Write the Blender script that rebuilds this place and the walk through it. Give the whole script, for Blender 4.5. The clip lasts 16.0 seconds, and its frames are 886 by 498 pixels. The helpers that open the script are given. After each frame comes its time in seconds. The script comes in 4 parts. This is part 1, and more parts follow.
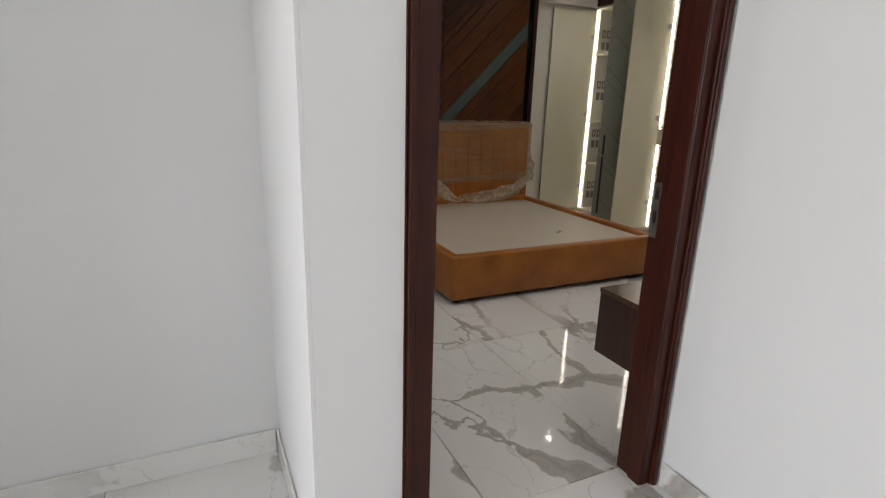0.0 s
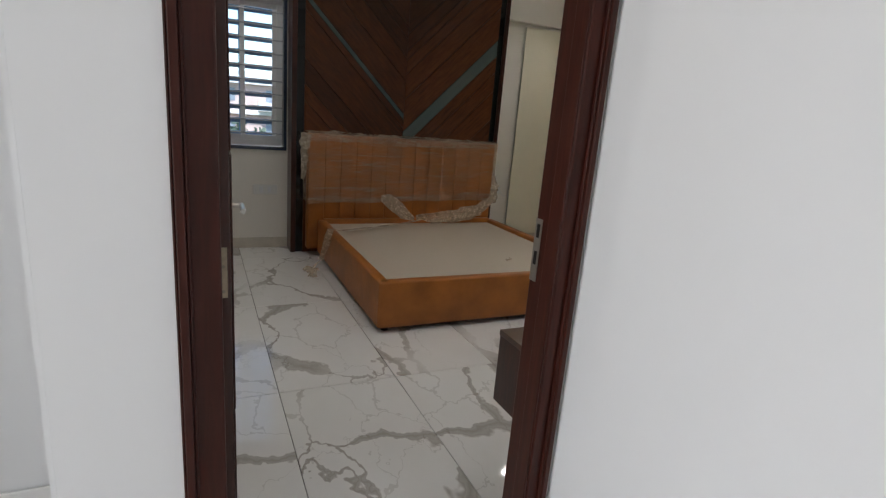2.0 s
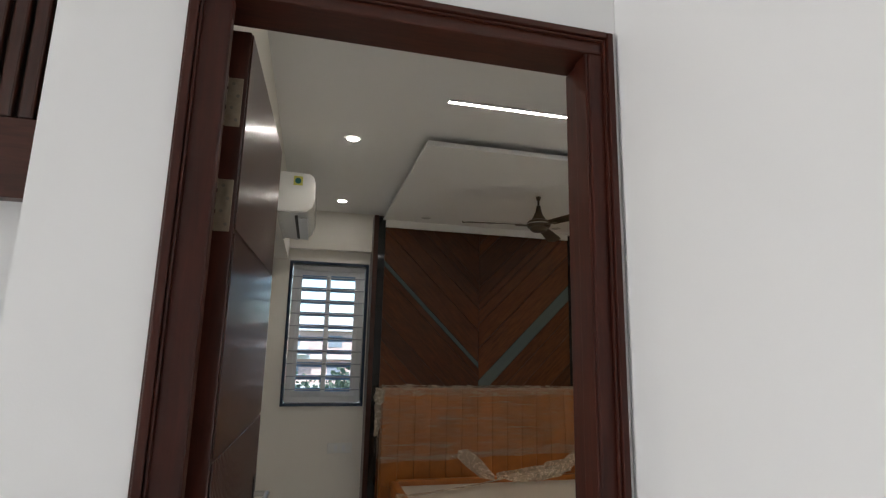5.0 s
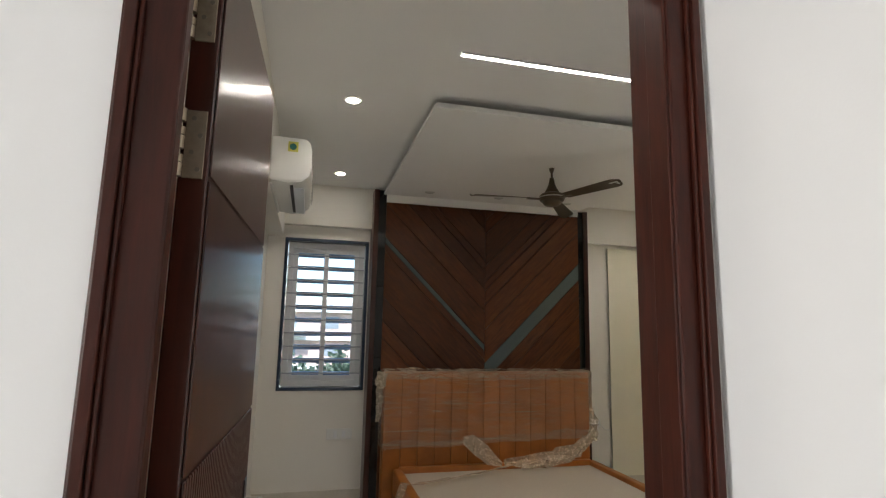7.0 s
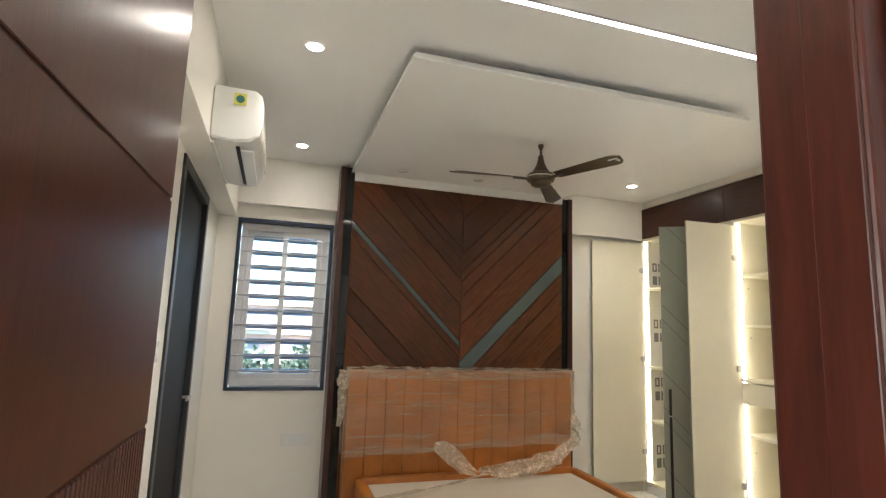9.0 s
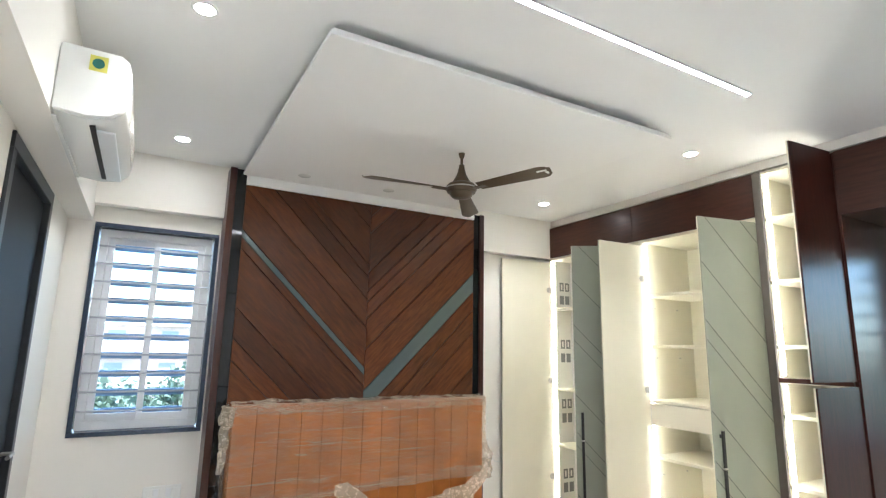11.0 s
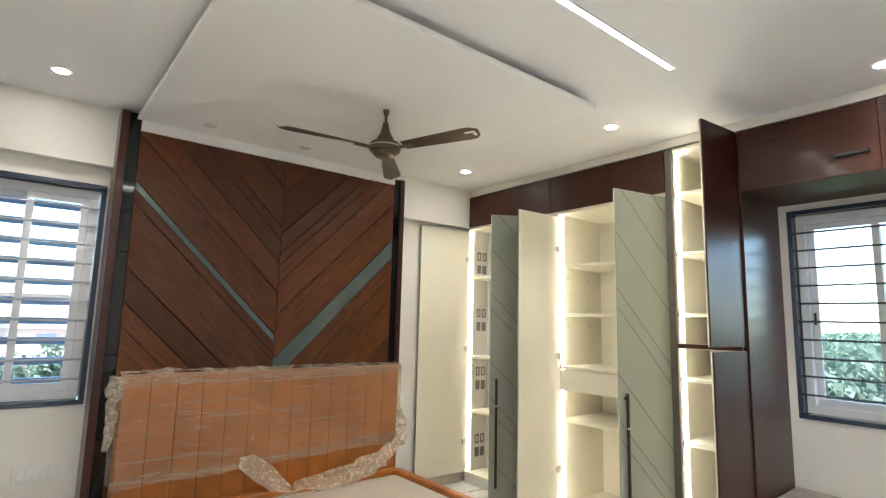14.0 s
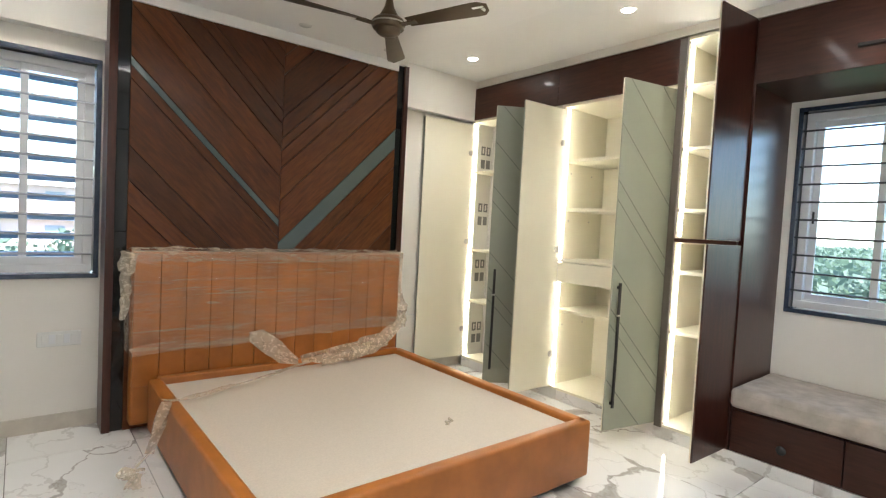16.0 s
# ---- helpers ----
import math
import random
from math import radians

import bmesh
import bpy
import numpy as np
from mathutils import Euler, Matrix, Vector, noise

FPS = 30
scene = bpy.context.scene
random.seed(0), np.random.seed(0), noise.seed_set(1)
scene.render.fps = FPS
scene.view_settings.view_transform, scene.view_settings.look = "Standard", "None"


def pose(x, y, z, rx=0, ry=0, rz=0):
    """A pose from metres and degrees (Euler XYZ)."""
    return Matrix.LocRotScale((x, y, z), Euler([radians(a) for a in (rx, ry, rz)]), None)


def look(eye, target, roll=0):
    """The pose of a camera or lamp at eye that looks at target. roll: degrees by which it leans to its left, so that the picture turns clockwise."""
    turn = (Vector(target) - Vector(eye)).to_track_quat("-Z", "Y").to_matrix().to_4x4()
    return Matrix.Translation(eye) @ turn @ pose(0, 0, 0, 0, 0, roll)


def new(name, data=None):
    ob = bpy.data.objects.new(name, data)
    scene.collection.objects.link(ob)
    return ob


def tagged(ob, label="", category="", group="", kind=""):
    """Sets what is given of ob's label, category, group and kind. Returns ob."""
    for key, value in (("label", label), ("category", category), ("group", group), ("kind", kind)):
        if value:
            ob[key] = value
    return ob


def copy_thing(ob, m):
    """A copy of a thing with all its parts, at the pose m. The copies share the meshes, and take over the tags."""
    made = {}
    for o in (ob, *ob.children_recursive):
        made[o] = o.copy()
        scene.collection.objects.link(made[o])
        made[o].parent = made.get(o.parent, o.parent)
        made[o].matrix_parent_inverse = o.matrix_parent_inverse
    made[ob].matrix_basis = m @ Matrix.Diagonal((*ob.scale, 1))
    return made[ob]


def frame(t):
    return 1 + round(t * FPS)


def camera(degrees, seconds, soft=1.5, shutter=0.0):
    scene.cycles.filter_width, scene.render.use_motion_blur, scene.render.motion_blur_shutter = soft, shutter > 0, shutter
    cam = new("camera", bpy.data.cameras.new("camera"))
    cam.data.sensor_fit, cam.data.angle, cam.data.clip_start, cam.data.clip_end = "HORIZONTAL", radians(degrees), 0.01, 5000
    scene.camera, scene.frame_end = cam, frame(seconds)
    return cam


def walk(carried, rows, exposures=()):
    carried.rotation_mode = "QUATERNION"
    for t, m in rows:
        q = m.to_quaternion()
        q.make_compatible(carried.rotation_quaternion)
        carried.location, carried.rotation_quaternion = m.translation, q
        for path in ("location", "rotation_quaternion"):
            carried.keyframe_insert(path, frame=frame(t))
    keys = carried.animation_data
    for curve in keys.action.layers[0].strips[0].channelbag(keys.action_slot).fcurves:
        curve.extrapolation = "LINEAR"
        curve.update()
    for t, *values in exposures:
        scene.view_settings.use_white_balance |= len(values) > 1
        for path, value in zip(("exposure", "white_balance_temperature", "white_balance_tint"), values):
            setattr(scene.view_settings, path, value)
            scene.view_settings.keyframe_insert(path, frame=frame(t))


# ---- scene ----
cam = camera(80.2, 16.0, soft=1.25)
PATH = [
    (0, (0.298, 0.31, 1.344), (1.121, 2.05, 0.8), 1.7),
    (0.5, (0.45, 0.35, 1.35), (1.445, 1.979, 0.753), 4.3),
    (1, (0.56, 0.372, 1.34), (1.601, 1.958, 0.705), 6.0),
    (1.5, (0.669, 0.379, 1.332), (1.625, 2.015, 0.69), 5.4),
    (2, (0.789, 0.343, 1.366), (1.622, 2.095, 0.879), 4.7),
    (2.5, (0.899, 0.303, 1.389), (1.606, 2.164, 1.201), 4.7),
    (3, (0.955, 0.31, 1.469), (1.583, 2.208, 1.529), 3.6),
    (3.5, (0.99, 0.298, 1.505), (1.547, 2.191, 1.83), 2.3),
    (3.7, (0.994, 0.312, 1.515), (1.53, 2.199, 1.909), 2.0),
    (5.8, (1.052, 0.393, 1.487), (1.488, 2.319, 1.805), 0.8),
    (6, (1.048, 0.416, 1.488), (1.479, 2.346, 1.789), 0.8),
    (6.5, (1.041, 0.534, 1.493), (1.473, 2.466, 1.782), 1.2),
    (7, (1.029, 0.65, 1.498), (1.511, 2.568, 1.798), 1.2),
    (7.5, (1.025, 0.763, 1.483), (1.567, 2.663, 1.792), 1.7),
    (8, (1.028, 0.852, 1.483), (1.577, 2.753, 1.775), 2.3),
    (8.2, (1.051, 0.899, 1.479), (1.593, 2.802, 1.772), 2.3),
    (10.3, (1.136, 1.41, 1.509), (1.965, 3.203, 1.819), 1.1),
    (10.5, (1.134, 1.442, 1.515), (2.006, 3.212, 1.844), 1.0),
    (11, (1.127, 1.504, 1.525), (2.091, 3.218, 1.891), 1.1),
    (11.5, (1.143, 1.553, 1.523), (2.19, 3.215, 1.898), 1.0),
    (12, (1.153, 1.584, 1.518), (2.281, 3.191, 1.9), 0.6),
    (12.5, (1.166, 1.604, 1.51), (2.364, 3.159, 1.892), 0.5),
    (13, (1.17, 1.616, 1.5), (2.393, 3.153, 1.875), 0.8),
    (13.5, (1.16, 1.63, 1.492), (2.397, 3.165, 1.826), 1.1),
    (14, (1.158, 1.63, 1.487), (2.401, 3.173, 1.758), 1.4),
    (14.5, (1.159, 1.628, 1.458), (2.409, 3.179, 1.634), 1.8),
    (15, (1.155, 1.623, 1.435), (2.412, 3.176, 1.518), 2.2),
    (15.5, (1.154, 1.616, 1.405), (2.415, 3.168, 1.382), 2.6),
    (16, (1.154, 1.605, 1.384), (2.408, 3.159, 1.292), 3.0),
]
EXPOSURES = [
    (0.0, 1.46, 6700, 12), (1.5, 1.42, 6500, 11), (2.5, 1.42, 6600, 12), (6.0, 1.62, 6750, 11), (7.0, 1.85, 6900, 11), (8.2, 2.2, 7200, 11),
    (10.3, 3.45, 6200, 9), (11.0, 3.40, 5950, 9), (12.0, 3.27, 6150, 10), (13.0, 3.14, 6450, 10), (16.0, 3.1, 6500, 10),
]
walk(cam, [(t, look(eye, target, roll)) for t, eye, target, roll in PATH], EXPOSURES)

# ---- world and light ----
world = bpy.data.worlds.new("sky")
scene.world = world
world.use_nodes = True
wn = world.node_tree
sky = wn.nodes.new("ShaderNodeTexSky")
sky.sky_type, sky.sun_disc = "NISHITA", False
sky.dust_density = 0.7
sky.sun_elevation, sky.sun_rotation = radians(55), radians(201)
wn.links.new(sky.outputs[0], wn.nodes["Background"].inputs[0])
wn.nodes["Background"].inputs[1].default_value = 0.15
sun = new("sun", bpy.data.lights.new("sun", "SUN"))
sun.data.energy, sun.data.angle, sun.data.color = 4.2, radians(0.6), (1.0, 0.96, 0.9)
sun.matrix_world = look((0, 0, 20), (5.0, 13.0, 0))


def area(name, x, y, z, target, w, h, power, color):
    lamp = new(name, bpy.data.lights.new(name, "AREA"))
    lamp.data.shape, lamp.data.size, lamp.data.size_y = "RECTANGLE", w, h
    lamp.data.energy, lamp.data.color = power, color
    lamp.matrix_world = look((x, y, z), target)
    return lamp


# added lamp at an unseen opening, lights the hall like daylight
area("unseen_hall_window_light", -5.45, -0.2, 1.45, (0, -0.2, 1.45), 2.7, 2.0, 53, (0.97, 0.968, 0.99))


# ---- materials ----
def material(name, base, rough=0.5, metal=0.0, coat=0.0):
    m = bpy.data.materials.new(name)
    m.use_nodes = True
    b = m.node_tree.nodes["Principled BSDF"]
    b.inputs["Base Color"].default_value = (*base, 1)
    b.inputs["Roughness"].default_value = rough
    b.inputs["Metallic"].default_value = metal
    b.inputs["Coat Weight"].default_value = coat
    b.inputs["Coat Roughness"].default_value = 0.08
    return m


def node(m, kind, **values):
    n = m.node_tree.nodes.new(kind)
    for k, v in values.items():
        n.inputs[k.replace("_", " ")].default_value = v
    return n


def link(m, a, b):
    m.node_tree.links.new(a, b)


def bsdf(m):
    return m.node_tree.nodes["Principled BSDF"]


def coords(m, scale=(1, 1, 1), turn=(0, 0, 0), shuffle=False):
    """Object coordinates, stretched and turned; shuffle shifts each object by its own chance."""
    t = m.node_tree.nodes.new("ShaderNodeTexCoord")
    mp = m.node_tree.nodes.new("ShaderNodeMapping")
    mp.inputs["Scale"].default_value = scale
    mp.inputs["Rotation"].default_value = turn
    link(m, t.outputs["Object"], mp.inputs["Vector"])
    if shuffle:
        info = m.node_tree.nodes.new("ShaderNodeObjectInfo")
        mul = m.node_tree.nodes.new("ShaderNodeVectorMath")
        mul.operation = "MULTIPLY"
        mul.inputs[1].default_value = (37.0, 53.0, 71.0)
        link(m, info.outputs["Random"], mul.inputs[0])
        link(m, mul.outputs[0], mp.inputs["Location"])
    return mp.outputs[0]


def ramp(m, fac, stops):
    r = m.node_tree.nodes.new("ShaderNodeValToRGB")
    while len(r.color_ramp.elements) < len(stops):
        r.color_ramp.elements.new(0.5)
    for e, (p, c) in zip(r.color_ramp.elements, stops):
        e.position, e.color = p, (*c, 1)
    link(m, fac, r.inputs[0])
    return r.outputs[0]


def noise_tex(m, vec, scale, detail=4, rough=0.55, distortion=0.0):
    n = node(m, "ShaderNodeTexNoise", Scale=scale, Detail=detail, Roughness=rough, Distortion=distortion)
    link(m, vec, n.inputs["Vector"])
    return n.outputs["Fac"]


def bump(m, height, strength=0.1, distance=0.01):
    b = node(m, "ShaderNodeBump", Strength=strength, Distance=distance)
    link(m, height, b.inputs["Height"])
    link(m, b.outputs[0], bsdf(m).inputs["Normal"])


def mottled(name, base, rough, spread=0.06, scale=3.0, bump_scale=120.0, bump_strength=0.05, metal=0.0, coat=0.0):
    """A painted or moulded surface: slow tone drift and a fine grain."""
    m = material(name, base, rough, metal, coat)
    v = coords(m)
    lo = tuple(c * (1 - spread) for c in base)
    hi = tuple(min(1, c * (1 + spread)) for c in base)
    link(m, ramp(m, noise_tex(m, v, scale), [(0.3, lo), (0.7, hi)]), bsdf(m).inputs["Base Color"])
    bump(m, noise_tex(m, v, bump_scale, 2), bump_strength, 0.004)
    return m


def wood(name, dark, light, rough, stretch, coat=0.0, scale=9.0, shuffle=False):
    m = material(name, dark, rough, 0, coat)
    v = coords(m, stretch, shuffle=shuffle)
    g = noise_tex(m, v, scale, 6, 0.62, 0.6)
    link(m, ramp(m, g, [(0.3, dark), (0.72, light)]), bsdf(m).inputs["Base Color"])
    bump(m, noise_tex(m, v, scale * 6, 3), 0.08, 0.002)
    return m


def glow(name, color, strength):
    m = material(name, (0.8, 0.8, 0.8), 0.4)
    bsdf(m).inputs["Emission Color"].default_value = (*color, 1)
    bsdf(m).inputs["Emission Strength"].default_value = strength
    return m


PAINT = mottled("cream wall paint", (0.82, 0.79, 0.725), 0.6, 0.02, 0.8, 180, 0.04)
HALL_PAINT = mottled("white wall paint", (0.80, 0.80, 0.80), 0.6, 0.02, 0.8, 180, 0.04)
CEIL = mottled("white ceiling paint", (0.86, 0.855, 0.835), 0.65, 0.02, 0.7, 150, 0.03)
BROWN = wood("dark brown polished veneer", (0.027, 0.0062, 0.0033), (0.062, 0.0155, 0.0085), 0.30, (6, 6, 0.6), 0.26)
bsdf(BROWN).inputs["Specular IOR Level"].default_value = 0.35
bsdf(BROWN).inputs["Coat Roughness"].default_value = 0.17
GROOVE = material("dark groove", (0.008, 0.005, 0.004), 0.6)
CHEVRON = material("chevron veneer", (0.1, 0.03, 0.012), 0.45, 0, 0.35)
bsdf(CHEVRON).inputs["Coat Roughness"].default_value = 0.24
bsdf(CHEVRON).inputs["Specular IOR Level"].default_value = 0.18
_v = coords(CHEVRON, (1.0, 7, 7), shuffle=True)
_g = noise_tex(CHEVRON, _v, 7, 6, 0.65, 0.5)
_c = ramp(CHEVRON, _g, [(0.28, (0.052, 0.0140, 0.0036)), (0.75, (0.132, 0.0400, 0.0100))])
_i = CHEVRON.node_tree.nodes.new("ShaderNodeObjectInfo")
_h = node(CHEVRON, "ShaderNodeHueSaturation")
_q = node(CHEVRON, "ShaderNodeMapRange")
_q.inputs["To Min"].default_value, _q.inputs["To Max"].default_value = 0.7, 1.4
link(CHEVRON, _i.outputs["Random"], _q.inputs["Value"])
link(CHEVRON, _q.outputs[0], _h.inputs["Value"])
link(CHEVRON, _c, _h.inputs["Color"])
link(CHEVRON, _h.outputs[0], bsdf(CHEVRON).inputs["Base Color"])
bump(CHEVRON, noise_tex(CHEVRON, _v, 40, 3), 0.1, 0.002)
BLACKGLASS = material("black back-painted glass", (0.006, 0.008, 0.009), 0.06)
SMOKE = mottled("grey-green metallic laminate strip", (0.095, 0.125, 0.118), 0.10, 0.05)
LEATHER = mottled("tan leatherette", (0.365, 0.120, 0.018), 0.42, 0.22, 5, 260, 0.14)
BOARD = mottled("speckled off-white ply board", (0.55, 0.485, 0.40), 0.5, 0.06, 110, 260, 0.05)
CREAM = mottled("cream laminate", (0.82, 0.78, 0.635), 0.4, 0.03, 2, 200, 0.03)
SAGE = mottled("sage grey laminate", (0.33, 0.35, 0.28), 0.35, 0.05, 2, 300, 0.04)
BLACK = mottled("matt black metal", (0.012, 0.012, 0.013), 0.35, 0.1)
STEEL = material("brushed steel", (0.55, 0.53, 0.49), 0.28, 1.0)
# black stone; the blue in its colour stands in for reflected sky
GRANITE_SKY_SHEEN = mottled("black granite", (0.03, 0.045, 0.075), 0.14, 0.4, 90)
UPVC = mottled("white window profile", (0.75, 0.76, 0.77), 0.35, 0.02)
PLASTIC = mottled("white appliance plastic", (0.80, 0.80, 0.77), 0.25, 0.01)
CLOTH = mottled("grey-beige velvet", (0.44, 0.39, 0.33), 0.85, 0.2, 9, 300, 0.3)
BRONZE = mottled("bronze fan metal", (0.12, 0.09, 0.06), 0.35, 0.08, 5, 200, 0.03, 0.8)
LED = glow("led strip", (1.0, 0.94, 0.82), 3.7)
LED_COOL = glow("ceiling led profile", (1.0, 0.985, 0.96), 14.0)
DOWN = glow("downlight lens", (1.0, 0.975, 0.93), 22.0)

TILE = material("veined white marble tile", (0.75, 0.74, 0.71), 0.05)
bsdf(TILE).inputs["Specular IOR Level"].default_value = 0.8
_v = coords(TILE, (1.0, 0.72, 1.0), (0, 0, 0.6), shuffle=True)


def vein(scale, bend, thin, wide, seed):
    """A branching web of veins whose width swells and fades: 1 on the vein, 0 off it."""
    warp = node(TILE, "ShaderNodeTexNoise", Scale=1.7 * bend, Detail=5, Roughness=0.6)
    link(TILE, _v, warp.inputs["Vector"])
    pull = TILE.node_tree.nodes.new("ShaderNodeVectorMath")
    pull.operation = "MULTIPLY_ADD"
    pull.inputs[1].default_value = (0.55, 0.55, 0.55)
    link(TILE, warp.outputs["Color"], pull.inputs[0])
    link(TILE, _v, pull.inputs[2])
    cells = node(TILE, "ShaderNodeTexVoronoi", Scale=scale, Randomness=1.0)
    cells.feature = "DISTANCE_TO_EDGE"
    link(TILE, pull.outputs[0], cells.inputs["Vector"])
    swell = node(TILE, "ShaderNodeMapRange")
    for key, value in (("From Min", 0.44), ("From Max", 0.66), ("To Min", thin), ("To Max", wide)):
        swell.inputs[key].default_value = value
    link(TILE, noise_tex(TILE, _v, seed, 3, 0.55), swell.inputs["Value"])
    ratio = TILE.node_tree.nodes.new("ShaderNodeMath")
    ratio.operation = "DIVIDE"
    link(TILE, cells.outputs["Distance"], ratio.inputs[0])
    link(TILE, swell.outputs[0], ratio.inputs[1])
    return ramp(TILE, ratio.outputs[0], [(0.0, (0.95, 0.95, 0.95)), (0.45, (0.72, 0.72, 0.72)), (0.62, (0.85, 0.85, 0.85)), (0.92, (0, 0, 0))])


_vein = vein(1.45, 1.0, 0.010, 0.105, 1.8)
_mask = ramp(TILE, noise_tex(TILE, _v, 1.25, 3, 0.5), [(0.36, (0.12, 0.12, 0.12)), (0.52, (1, 1, 1))])
_fine = ramp(TILE, vein(2.6, 1.6, 0.006, 0.03, 2.3), [(0.0, (0, 0, 0)), (1.0, (0.4, 0.4, 0.4))])
_mul = TILE.node_tree.nodes.new("ShaderNodeMath")
_mul.operation = "MULTIPLY"
link(TILE, _vein, _mul.inputs[0])
link(TILE, _mask, _mul.inputs[1])
_mul2 = TILE.node_tree.nodes.new("ShaderNodeMath")
_mul2.operation = "MULTIPLY_ADD"
_mul2.use_clamp = True
link(TILE, _fine, _mul2.inputs[0])
link(TILE, _mask, _mul2.inputs[1])
link(TILE, _mul.outputs[0], _mul2.inputs[2])
_cloud = ramp(TILE, noise_tex(TILE, _v, 2.3, 4), [(0.3, (0.80, 0.79, 0.76)), (0.7, (0.86, 0.855, 0.835))])
_mx = TILE.node_tree.nodes.new("ShaderNodeMix")
_mx.data_type = "RGBA"
_mx.inputs[7].default_value = (0.40, 0.375, 0.34, 1)
link(TILE, _mul2.outputs[0], _mx.inputs[0])
link(TILE, _cloud, _mx.inputs[6])
link(TILE, _mx.outputs[2], bsdf(TILE).inputs["Base Color"])
GROUT = material("grey grout", (0.16, 0.15, 0.14), 0.8)

GLASS = material("window glass", (0.66, 0.79, 0.90), 0.02)
bsdf(GLASS).inputs["Transmission Weight"].default_value = 1.0
bsdf(GLASS).inputs["IOR"].default_value = 1.02


BROWN_X = wood("dark brown polished veneer along x", (0.032, 0.0078, 0.0042), (0.072, 0.019, 0.0105), 0.34, (0.6, 6, 6), 0.15)
BROWN_Y = wood("dark brown polished veneer along y", (0.032, 0.010, 0.0055), (0.066, 0.021, 0.012), 0.42, (6, 0.6, 6), 0.06)
HINGE = mottled("dull brass hinge", (0.36, 0.30, 0.22), 0.38, 0.12, 60, 200, 0.05, 0.9)
SKIRT = mottled("beige stone skirting", (0.60, 0.55, 0.47), 0.3, 0.08, 12)
FRAMEWOOD = wood("dark brown door frame wood", (0.027, 0.0056, 0.0030), (0.062, 0.0125, 0.0066), 0.40, (6, 6, 0.6), 0.05)
bsdf(FRAMEWOOD).inputs["Specular IOR Level"].default_value = 0.25
for _m in (BROWN_X, BROWN_Y):
    bsdf(_m).inputs["Specular IOR Level"].default_value = 0.28
WALNUT = wood("walnut laminate", (0.05, 0.022, 0.010), (0.10, 0.045, 0.02), 0.3, (0.6, 6, 6), 0.2)
POST = mottled("grey-brown laminate", (0.10, 0.085, 0.07), 0.3, 0.08)
SCREW = material("screw steel", (0.25, 0.22, 0.18), 0.4, 1.0)
GREYFRAME = mottled("dark grey stone door frame", (0.025, 0.028, 0.032), 0.4, 0.15, 30)
BLACKDOOR = mottled("black flush door", (0.008, 0.009, 0.012), 0.6, 0.1)
bsdf(BLACKDOOR).inputs["Specular IOR Level"].default_value = 0.2
NICKEL = mottled("satin nickel", (0.55, 0.53, 0.47), 0.4, 0.05, 40, 200, 0.03, 0.4)
GROOVEGREY = material("grey cut in laminate", (0.16, 0.165, 0.14), 0.6)
YELLOW = material("yellow label", (0.62, 0.58, 0.12), 0.5)
GREEN = material("green label", (0.02, 0.14, 0.12), 0.5)
FILMWHITE = mottled("white printed film", (0.72, 0.70, 0.66), 0.3, 0.03)
PRINT = material("grey print", (0.20, 0.20, 0.20), 0.5)
BAR = material("painted steel bar", (0.42, 0.44, 0.47), 0.4)
BARDARK = material("dark steel bar", (0.05, 0.055, 0.06), 0.4)
SLAT = mottled("blue-grey grille", (0.26, 0.34, 0.46), 0.5, 0.06)
GRASS = mottled("rough green ground", (0.06, 0.09, 0.04), 0.9, 0.4, 0.05, 1.0)
# far facade and pane colours are paled to stand in for haze
BRICK = mottled("haze-paled brick-red facade", (0.50, 0.36, 0.32), 0.85, 0.1, 0.5)
WHITEWASH = mottled("white facade", (0.62, 0.60, 0.58), 0.8, 0.06, 0.4)
HAZEPANE = material("haze-paled window pane", (0.20, 0.22, 0.25), 0.3)
BARK = mottled("bark", (0.09, 0.06, 0.04), 0.9, 0.3, 4)
LEAVES = material("green leaves", (0.07, 0.13, 0.04), 0.7)
_li = LEAVES.node_tree.nodes.new("ShaderNodeNewGeometry")
link(LEAVES, ramp(LEAVES, _li.outputs["Random Per Island"], [(0.0, (0.07, 0.10, 0.07)), (1.0, (0.14, 0.17, 0.12))]), bsdf(LEAVES).inputs["Base Color"])
_lt = node(LEAVES, "ShaderNodeBsdfTranslucent", Color=(0.12, 0.16, 0.10, 1))
_ls = node(LEAVES, "ShaderNodeMixShader", Fac=0.45)
link(LEAVES, bsdf(LEAVES).outputs[0], _ls.inputs[1])
link(LEAVES, _lt.outputs[0], _ls.inputs[2])
link(LEAVES, _ls.outputs[0], LEAVES.node_tree.nodes["Material Output"].inputs["Surface"])

